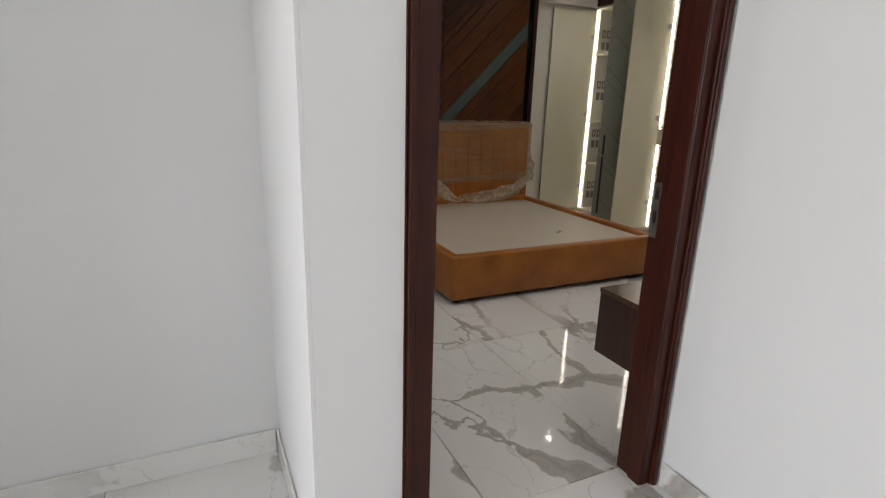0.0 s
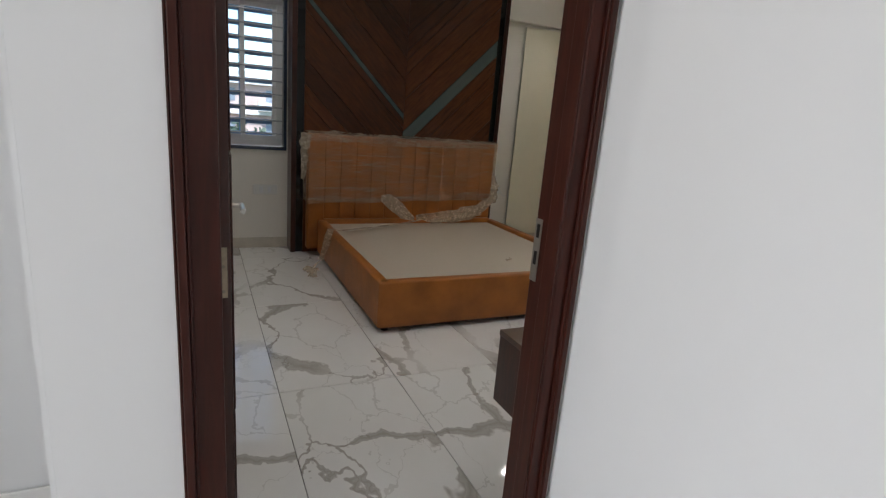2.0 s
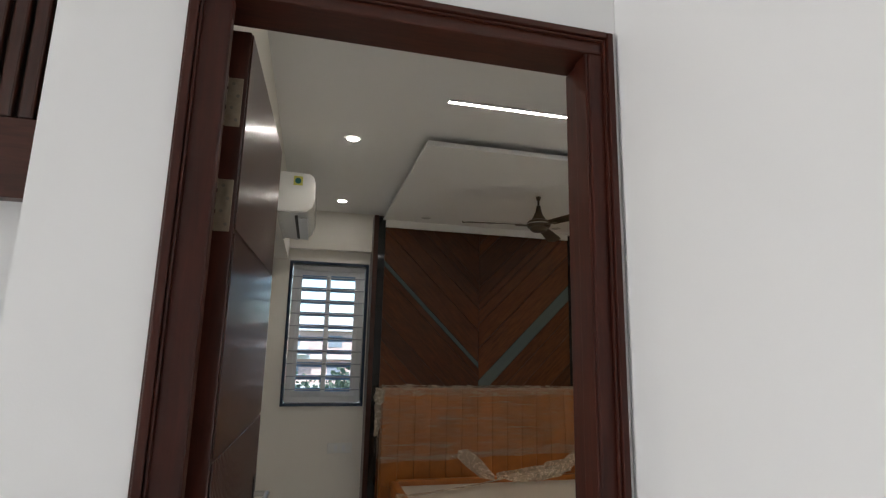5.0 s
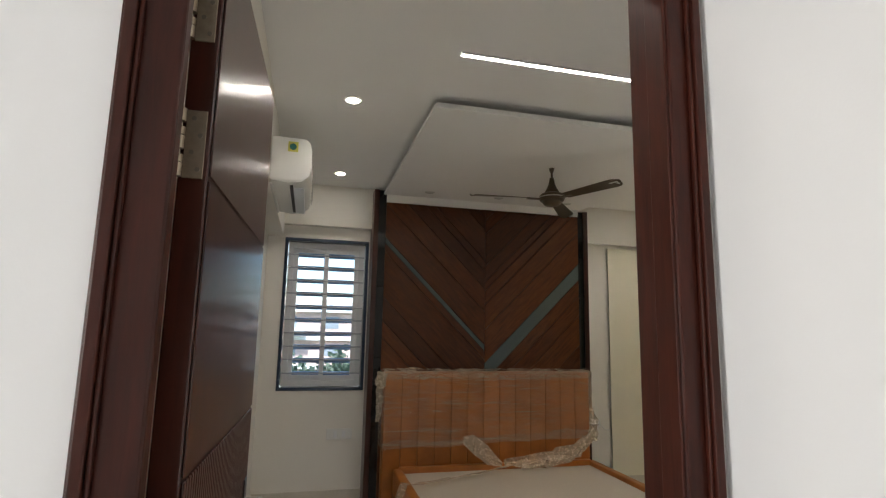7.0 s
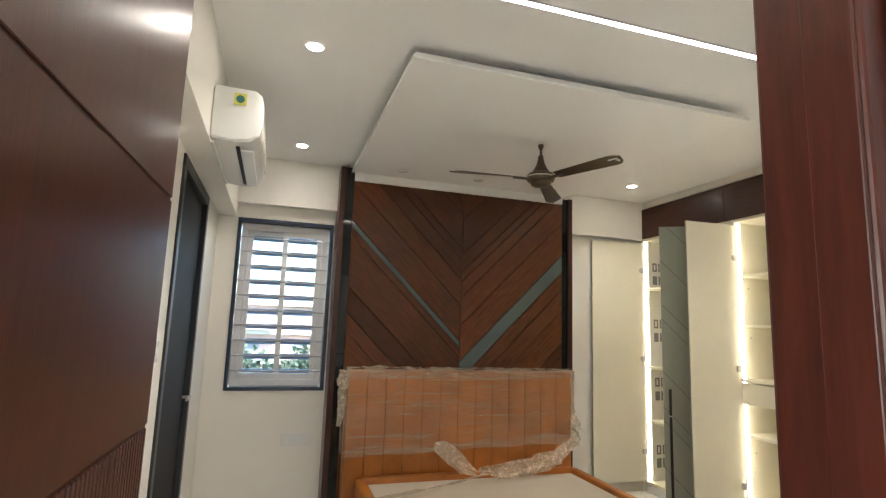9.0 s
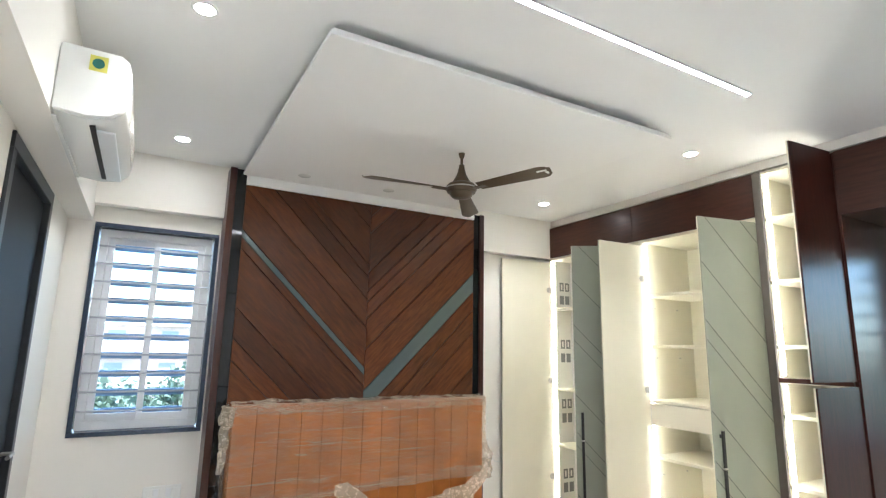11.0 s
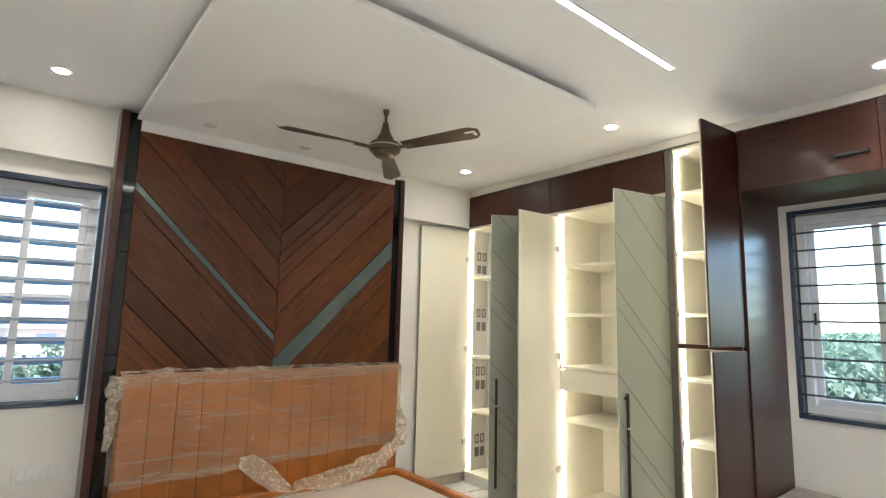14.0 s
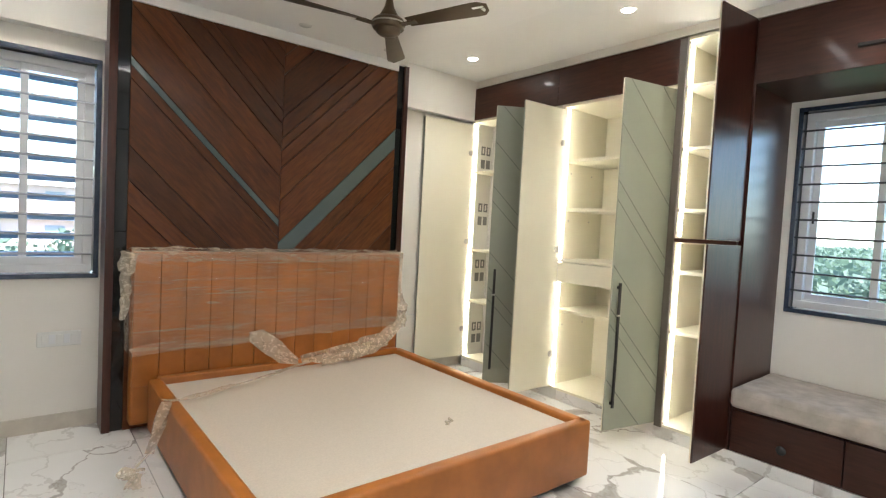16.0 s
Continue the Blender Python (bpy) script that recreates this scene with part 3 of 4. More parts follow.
def downlight(x, y):
    lamp = thing("downlight", x, y, CEILZ, "round glowing white recessed downlight", "ceiling light", "lit ceiling downlights")
    part("rim", lathe(bmesh.new(), [(0.036, -0.001), (0.037, -0.006), (0.046, -0.005), (0.050, -0.0005)], 28), PLASTIC, lamp, local=True, smooth=True)
    spot = new("downlight_beam", bpy.data.lights.new("downlight_beam", "SPOT"))
    spot.data.energy, spot.data.color, spot.data.spot_size, spot.data.spot_blend, spot.data.shadow_soft_size = 4.2, (1.0, 0.975, 0.93), radians(112), 0.9, 0.03
    spot.location = (x, y, CEILZ - 0.02)
    part("lens", lathe(bmesh.new(), [(0.035, -0.0052), (0.035, -0.001)], 28), DOWN, lamp, local=True)


for x, y in ((1.207, 3.537), (1.224, 5.035), (4.084, 3.53), (4.084, 4.972), (4.318, 2.177), (1.218, 2.15), (2.63, 2.10)):
    downlight(x, y)


def fan():
    hx, hy = 2.736, 4.15
    t = thing("ceiling_fan", hx, hy, 2.42, "bronze three-blade ceiling fan under the panel", "ceiling fan")
    part("canopy", lathe(bmesh.new(), [(0.0105, 2.672), (0.016, 2.682), (0.020, 2.704)], 24, (hx, hy, 0)), BRONZE, t, smooth=True)
    part("rod", rod(bmesh.new(), (hx, hy, 2.60), (hx, hy, 2.68), 0.0085, 14), BRONZE, t, smooth=True)
    part("bell", lathe(bmesh.new(), [(0.052, 2.515), (0.052, 2.525), (0.040, 2.545), (0.026, 2.575), (0.018, 2.61), (0.016, 2.628), (0.010, 2.632)], 28, (hx, hy, 0)), BRONZE, t, smooth=True)
    part("motor", lathe(bmesh.new(), [(0.02, 2.418), (0.052, 2.420), (0.066, 2.432), (0.070, 2.447), (0.086, 2.452), (0.094, 2.468), (0.094, 2.488), (0.080, 2.505), (0.055, 2.514), (0.02, 2.516)], 32, (hx, hy, 0)), BRONZE, t, smooth=True)
    part("band", lathe(bmesh.new(), [(0.0945, 2.474), (0.0965, 2.478), (0.0945, 2.482)], 32, (hx, hy, 0)), STEEL, t, smooth=True)
    for a in (174.5, 289.0, 52.0):
        bm = bmesh.new()
        n = 14
        top, bot = [], []
        for k in range(n + 1):
            f = k / n
            r = 0.135 + 0.485 * f
            half = 0.034 + 0.028 * f
            if f > 0.86:
                half *= math.sqrt(max(0.05, 1 - ((f - 0.86) / 0.145) ** 2))
            for s in (-1, 1):
                z = 0.010 * s * -1 - 0.006 * f
                top.append(bm.verts.new((r, s * half, z + 0.002)))
                bot.append(bm.verts.new((r, s * half, z - 0.002)))
        for k in range(n):
            i = 2 * k
            bm.faces.new((top[i], top[i + 2], top[i + 3], top[i + 1]))
            bm.faces.new((bot[i], bot[i + 1], bot[i + 3], bot[i + 2]))
            bm.faces.new((top[i], bot[i], bot[i + 2], top[i + 2]))
            bm.faces.new((top[i + 1], top[i + 3], bot[i + 3], bot[i + 1]))
        bm.faces.new((top[0], top[1], bot[1], bot[0]))
        bm.faces.new((top[-2], bot[-2], bot[-1], top[-1]))
        bmesh.ops.recalc_face_normals(bm, faces=bm.faces)
        m = pose(hx, hy, 2.470, 0, 0, a)
        bmesh.ops.transform(bm, matrix=m, verts=bm.verts)
        blade = part("blade", bm, BRONZE, t, smooth=True)
        arm = cube(0.075, 0.19, -0.022, 0.022, -0.009, -0.004, bevel=0.0015, seg=1)
        bmesh.ops.transform(arm, matrix=m, verts=arm.verts)
        part("arm", arm, BRONZE, blade)
        tip = box(cube(0.545, 0.606, -0.030, -0.012, -0.0085, -0.0065), 0.588, 0.606, -0.012, 0.026, -0.0135, -0.0105)
        if a > 280:
            bmesh.ops.transform(tip, matrix=m, verts=tip.verts)
            part("sticker", tip, PLASTIC, blade, "white paper sticker")
        else:
            tip.free()


fan()

# ---- air conditioner ----
t = thing("air_conditioner", 0.776, 4.05, 2.29, "white split air conditioner with protective film on the wall", "air conditioner")
prof = [(0.0, 0.012), (0.10, 0.0), (0.175, 0.012), (0.212, 0.045), (0.224, 0.10), (0.222, 0.20), (0.212, 0.238), (0.185, 0.258), (0.0, 0.262)]


def extruded(profile, y0, y1, ox, oz, bevel=0.0):
    bm = bmesh.new()
    a = [bm.verts.new((ox + x, y0, oz + z)) for x, z in profile]
    b = [bm.verts.new((ox + x, y1, oz + z)) for x, z in profile]
    n = len(profile)
    for k in range(n):
        bm.faces.new((a[k], a[(k + 1) % n], b[(k + 1) % n], b[k]))
    bm.faces.new(list(reversed(a)))
    bm.faces.new(b)
    bmesh.ops.recalc_face_normals(bm, faces=bm.faces)
    if bevel:
        bmesh.ops.bevel(bm, geom=[e for e in bm.edges if e.calc_face_angle(0) > 0.9], offset=bevel, segments=2, affect="EDGES", clamp_overlap=True)
    return bm


body_ = part("body", extruded(prof, 3.632, 4.50, 0.776, 2.29, 0.006), PLASTIC, t, smooth=True)
part("end_cap", extruded([(x * 0.985 + 0.002, z * 0.985 + 0.002) for x, z in prof], 3.622, 3.6315, 0.776, 2.29, 0.004), PLASTIC, t, smooth=True)
part("louvre", cube(0.905, 0.965, 3.72, 4.40, 2.276, 2.286, bevel=0.003), UPVC, t)
part("outlet_slot", cube(0.884, 0.902, 3.70, 4.42, 2.2855, 2.296), GROOVE, t)
st = part("energy_label", cube(0.866, 0.921, 3.6195, 3.6215, 2.466, 2.524), YELLOW, t, "yellow square energy label with a green disc")
part("disc", rod(bmesh.new(), (0.893, 3.6193, 2.495), (0.893, 3.6183, 2.495), 0.019, 20), GREEN, st)
part("film", extruded([(0.232, 0.02), (0.238, 0.06), (0.234, 0.12), (0.231, 0.12), (0.235, 0.06), (0.229, 0.02)], 3.64, 4.2, 0.776, 2.28), FILM, t, "clear protective film")
part("back_plate", cube(0.7755, 0.79, 3.66, 4.46, 2.285, 2.292), PLASTIC, t)

# ---- chevron wall panel ----
def clipped(poly, nx, nz, c, keep_low):
    """The part of a convex polygon (x, z) on one side of nx*x + nz*z = c."""
    out = []
    for (p, q) in zip(poly, poly[1:] + poly[:1]):
        dp, dq = nx * p[0] + nz * p[1] - c, nx * q[0] + nz * q[1] - c
        if keep_low:
            dp, dq = -dp, -dq
        if dp >= 0:
            out.append(p)
        if dp * dq < 0:
            f = dp / (dp - dq)
            out.append((p[0] + f * (q[0] - p[0]), p[1] + f * (q[1] - p[1])))
    return out


def slab_xz(poly, y0, y1, inset=0.0, bev=0.0):
    bm = bmesh.new()
    f = [bm.verts.new((x, y0, z)) for x, z in poly]
    b = [bm.verts.new((x, y1, z)) for x, z in poly]
    front = bm.faces.new(f)
    bm.faces.new(list(reversed(b)))
    for k in range(len(poly)):
        bm.faces.new((f[k], b[k], b[(k + 1) % len(poly)], f[(k + 1) % len(poly)]))
    bmesh.ops.recalc_face_normals(bm, faces=bm.faces)
    if bev:
        bmesh.ops.bevel(bm, geom=list(front.edges), offset=bev, segments=1, affect="EDGES", clamp_overlap=True)
    return bm


PC, PL, PR, PB, PT = 2.62, 1.668, 3.588, 0.0, 2.632
panel = thing("accent_panel", PC, 5.4, 0, "brown veneer chevron wall panel with grey strips and black glass edges", "wall panel")
part("backing", cube(1.60, 3.649, 5.352, WY1 - 0.003, 0, PT - 0.002), GROOVE, panel)
part("edge_post", cube(1.554, 1.599, 5.322, WY1 - 0.003, 0, 2.745, bevel=0.003), BROWN, panel)
part("edge_post", cube(3.650, 3.692, 5.322, WY1 - 0.003, 0, 2.69, bevel=0.003), BROWN, panel)
for x0, x1, top in ((1.600, 1.666, 2.744), (3.590, 3.649, 2.688)):
    cut = [0.0, 0.62, 1.24, 1.86, top]
    for a, b in zip(cut, cut[1:]):
        part("glass_strip", cube(x0, x1, 5.338, 5.351, a + 0.0015, b - 0.0015, bevel=0.0015, seg=1), BLACKGLASS, panel, "black back-painted glass strip")
LEFT_CUTS = [-1.0, 0.0, 0.16, 0.458, 0.605, 0.816, 1.223, 1.303, 1.358, 1.66, 1.876, 2.045, 2.14, 2.437, 2.55, 4.0]
RIGHT_CUTS = [-1.6, -0.15, 0.12, 0.40, 0.69, 0.875, 1.03, 1.19, 1.495, 1.726, 1.856, 1.941, 2.091, 2.396, 2.534, 4.0]
for cuts, x0, x1, nx, strip in ((LEFT_CUTS, PL, PC - 0.0015, 1, 1.303), (RIGHT_CUTS, PC + 0.0015, PR, -1, 1.03)):
    for a, b in zip(cuts, cuts[1:]):
        rect = [(x0, PB), (x1, PB), (x1, PT), (x0, PT)]
        poly = clipped(rect, nx, 1, a + nx * PC + 0.0036, False)
        poly = clipped(poly, nx, 1, b + nx * PC - 0.0036, True) if len(poly) > 2 else []
        if len(poly) < 3:
            continue
        if a == strip:
            part("metal_strip", slab_xz(poly, 5.334, 5.3515, bev=0.001), SMOKE, panel, "grey-green satin strip")
        else:
            cx, cz = sum(p[0] for p in poly) / len(poly), sum(p[1] for p in poly) / len(poly)
            bm = slab_xz(poly, 5.330 + random.uniform(0, 0.002), 5.3515, bev=0.0015)
            m = pose(cx, 5.34, cz, 0, 45 * nx, 0)
            bmesh.ops.transform(bm, matrix=m.inverted(), verts=bm.verts)
            ob = part("plank", bm, CHEVRON, panel, local=True)
            ob.matrix_basis = Matrix.Translation((-PC, -5.4, 0)) @ m


# ---- bed ----
bed = thing("bed", 2.66, 4.25, 0, "tan leatherette double bed frame with bare board base", "bed")
BX0, BX1, BY0, BY1, BH = 1.779, 3.638, 3.292, 5.19, 0.345


def rail(name, x0, x1, y0, y1, seg=4):
    return part(name, cube(x0, x1, y0, y1, 0.032, BH, bevel=0.018, seg=seg), LEATHER, bed, smooth=True)


rail("side_rail", BX0, BX0 + 0.075, BY0, BY1)
rail("side_rail", BX1 - 0.075, BX1, BY0, BY1)
rail("foot_rail", BX0 + 0.004, BX1 - 0.004, BY0 - 0.001, BY0 + 0.074)
part("head_rail", cube(BX0 + 0.05, BX1 - 0.05, BY1 - 0.05, BY1 + 0.01, 0.1, BH + 0.012, bevel=0.012, seg=3), LEATHER, bed, smooth=True)
part("base_board", cube(BX0 + 0.077, BX1 - 0.077, BY0 + 0.076, BY1 - 0.052, 0.285, 0.312, bevel=0.002, seg=1), BOARD, bed, "speckled off-white base board")
# black box added for the shade under the bed, which stands on feet
part("plinth", cube(BX0 + 0.05, BX1 - 0.05, BY0 + 0.05, BY1, 0.012, 0.05), BLACK, bed)
for x in (BX0 + 0.07, BX1 - 0.07):
    for y in (BY0 + 0.07, 4.25, BY1 - 0.08):
        part("foot", lathe(bmesh.new(), [(0.024, 0.0), (0.028, 0.006), (0.034, 0.054), (0.03, 0.056)], 16, (x, y, 0)), BLACK, bed, "black tapered foot", smooth=True)
HX0, HX1, HT = 1.685, 3.60, 1.125
hb = part("headboard", cube(HX0, HX1, 5.215, 5.318, 0.055, HT, bevel=0.02, seg=3), LEATHER, bed, smooth=True)
N = 13
for k in range(N):
    a = HX0 + 0.004 + (HX1 - HX0 - 0.008) * k / N
    b = HX0 + 0.004 + (HX1 - HX0 - 0.008) * (k + 1) / N
    part("channel", cube(a + 0.0005, b - 0.0005, 5.19, 5.222, 0.30, HT - 0.006, bevel=0.007, seg=3), LEATHER, hb, smooth=True)


def sheet(nu, nv, place):
    """A film of (u, v) in 0..1, put into space by place()."""
    bm = bmesh.new()
    g = [[bm.verts.new(place(i / nu, j / nv)) for j in range(nv + 1)] for i in range(nu + 1)]
    for i in range(nu):
        for j in range(nv):
            bm.faces.new((g[i][j], g[i + 1][j], g[i + 1][j + 1], g[i][j + 1]))
    return bm


def rough_(x, y, z, s, a):
    return a * noise.noise(Vector((x * s, y * s, z * s)))


wrap = thing("plastic_wrap", 2.64, 5.2, 0.6, "crumpled clear plastic stretch film around the headboard", "plastic film")


def front(u, v):
    x = HX0 - 0.012 + (HX1 - HX0 + 0.024) * u
    low = 0.50 + 0.05 * u + 0.02 * noise.noise(Vector((u * 6, 3.3, 0)))
    z = low + (HT + 0.014 - low) * v
    return (x, 5.176 + rough_(x * 1.0, 0.7, z * 5.0, 4.0, 0.010) + rough_(x, 2.0, z, 22, 0.005) - 0.004, z)


def over(u, v):
    x = HX0 - 0.012 + (HX1 - HX0 + 0.024) * u
    y = 5.172 + 0.152 * v
    return (x, y, HT + 0.010 + 0.012 * math.sin(math.pi * v) + abs(rough_(x, y, 1.0, 9, 0.022)) + rough_(x, y, 2.0, 40, 0.006))


def side(x, sgn):
    def f(u, v):
        y = 5.172 + 0.15 * u
        z = 0.52 + (HT + 0.012 - 0.52) * v
        return (x + sgn * (0.006 + abs(rough_(y, z, 5.0, 14, 0.010))), y, z)
    return f


part("front_film", sheet(110, 40, front), FILM, wrap, smooth=True)
def hem(u, v):
    x = HX0 - 0.012 + (HX1 - HX0 + 0.024) * u
    low = 0.498 + 0.05 * u + 0.02 * noise.noise(Vector((u * 6, 3.3, 0)))
    return (x, 5.170 + rough_(x, 2.0, v, 12, 0.006), low + (0.05 + 0.06 * abs(noise.noise(Vector((u * 4, 8.1, 0))))) * v)


part("hem_film", sheet(110, 4, hem), HEM, wrap, smooth=True)


def gather(u, v):
    x = HX0 - 0.012 + (HX1 - HX0 + 0.024) * u
    low = HT - 0.045 - 0.035 * abs(noise.noise(Vector((u * 9, 1.3, 0)))) - 0.012 * abs(noise.noise(Vector((u * 31, 4.3, 0))))
    return (x, 5.168 + rough_(x, 4.0, v, 14, 0.008), low + (HT + 0.014 + rough_(x, 3.0, 0, 26, 0.012) - low) * v)


part("top_gather", sheet(140, 6, gather), GATHER, wrap, smooth=True)
part("top_film", sheet(110, 6, over), FILMWHITER, wrap, smooth=True)
part("end_film", sheet(8, 30, side(HX0 - 0.012, -1)), FILMWHITER, wrap, smooth=True)
part("end_film", sheet(8, 30, side(HX1 + 0.008, 1)), FILMWHITER, wrap, smooth=True)


def strand(points, widths, seed, crumple=0.02, n=60, up=False):
    """A crumpled ribbon of film along a smooth line through the points."""
    pts = [Vector(p) for p in points]

    def at(f):
        s = f * (len(pts) - 1)
        k = min(int(s), len(pts) - 2)
        g = s - k
        g = g * g * (3 - 2 * g)
        return pts[k].lerp(pts[k + 1], g), widths[k] + (widths[k + 1] - widths[k]) * g

    def place(u, v):
        p, w = at(u)
        q, _ = at(min(1, u + 0.01)) if u < 0.99 else (p + (p - at(u - 0.01)[0]), w)
        d = (q - p).normalized() if (q - p).length > 1e-6 else Vector((1, 0, 0))
        across = Vector((0.1, 0.35, 0.93)) if up else d.cross(Vector((0.2, 0.3, 1))).normalized()
        r = Vector([noise.noise(Vector((u * 7, v * 2.5, seed + c))) for c in (0, 9, 17)]) * crumple
        r.z = abs(r.z)
        return p + across * w * (v - 0.5) + r
    return sheet(n, 8, place)


part("loose_strand", strand([(3.60, 5.15, 0.60), (3.47, 5.13, 0.45), (3.20, 5.11, 0.40), (2.95, 5.10, 0.375), (2.72, 5.08, 0.37)], [0.12, 0.12, 0.12, 0.10, 0.05], 3, 0.024, 110, True), FILMWHITER, wrap, smooth=True)
part("loose_strand", strand([(3.52, 5.14, 0.52), (3.36, 5.12, 0.40), (3.10, 5.06, 0.365), (2.86, 5.04, 0.35)], [0.10, 0.10, 0.08, 0.05], 133, 0.028, 80, True), FILMWHITER, wrap, smooth=True)
part("loose_flap", strand([(2.38, 5.165, 0.555), (2.47, 5.15, 0.52), (2.58, 5.12, 0.44), (2.70, 5.08, 0.365)], [0.06, 0.16, 0.16, 0.04], 21, 0.008, 40, True), FILMWHITER, wrap, smooth=True)
part("trailing_strand", strand([(2.80, 5.05, 0.362), (2.50, 4.97, 0.335), (2.20, 4.86, 0.335), (1.90, 4.70, 0.345), (1.775, 4.61, 0.378), (1.735, 4.60, 0.26), (1.69, 4.60, 0.12), (1.62, 4.60, 0.04)], [0.10, 0.08, 0.08, 0.09, 0.08, 0.07, 0.06, 0.06], 40, 0.022, 150), FILMWHITER, wrap, smooth=True)
part("crumpled_end", strand([(1.66, 4.62, 0.03), (1.60, 4.60, 0.05), (1.57, 4.54, 0.03), (1.63, 4.52, 0.05), (1.58, 4.46, 0.02)], [0.06, 0.10, 0.09, 0.08, 0.04], 61, 0.04, 80), FILMWHITER, wrap, smooth=True)
part("corner_tuft", strand([(HX0 - 0.02, 5.20, 1.12), (HX0 - 0.035, 5.19, 1.00), (HX0 - 0.04, 5.19, 0.86), (HX0 - 0.05, 5.18, 0.72)], [0.10, 0.08, 0.05, 0.03], 77, 0.018, 40), FILMWHITER, wrap, smooth=True)
part("corner_tuft", strand([(HX1 + 0.01, 5.19, 0.80), (HX1 + 0.02, 5.17, 0.66), (HX1 + 0.01, 5.14, 0.52)], [0.07, 0.10, 0.08], 91, 0.025, 30), FILMWHITER, wrap, smooth=True)

scrap = thing("plastic_scrap", 2.98, 3.75, 0.312, "small torn scrap of clear film on the bed board", "plastic film")
part("scrap_film", strand([(2.95, 3.71, 0.316), (2.98, 3.75, 0.318), (3.00, 3.74, 0.317), (3.02, 3.79, 0.316)], [0.015, 0.04, 0.03, 0.012], 12, 0.010, 20), FILMWHITER, scrap, smooth=True)

# ---- wardrobes ----
PLZ = 0.082
TOPZ = 2.405
WB = WX1 - 0.004


def carcass(name, y0, y1, z0, z1, label, group="", back=CREAM, side_mat=None):
    """A fitted cabinet unit: two sides, back, top, bottom."""
    t = thing(name, (FX + WB) / 2, (y0 + y1) / 2, 0, label, "wardrobe", group)
    part("side_panel", cube(FX, WB, y0, y0 + 0.018, z0, z1, bevel=0.001, seg=1), side_mat or CREAM, t)
    part("side_panel", cube(FX, WB, y1 - 0.018, y1, z0, z1, bevel=0.001, seg=1), CREAM, t)
    part("back_panel", cube(WB - 0.01, WB, y0 + 0.0185, y1 - 0.0185, z0 + 0.0185, z1 - 0.0185), back, t)
    part("top_panel", cube(FX, WB, y0 + 0.0185, y1 - 0.0185, z1 - 0.018, z1), CREAM, t)
    part("bottom_panel", cube(FX, WB, y0 + 0.0185, y1 - 0.0185, z0, z0 + 0.018), CREAM, t)
    return t


def shelf(t, y0, y1, z, th=0.022, depth=0.02):
    part("shelf", cube(FX + depth, WB - 0.011, y0 + 0.019, y1 - 0.019, z - th, z, bevel=0.002, seg=1), CREAM, t)


def led(t, y, z0, z1, w=0.012):
    # thin plate added to keep the strip's glow off the side panel
    part("led_glow_shield", cube(FX + 0.001, FX + 0.030, y + w + 0.0005, y + w + 0.0025, z0, z1), UPVC, t)
    p = part("led_strip", cube(FX + 0.014, FX + 0.027, y - w, y + w, z0, z1, bevel=0.003), LED, t, "glowing warm white led strip")
    return p


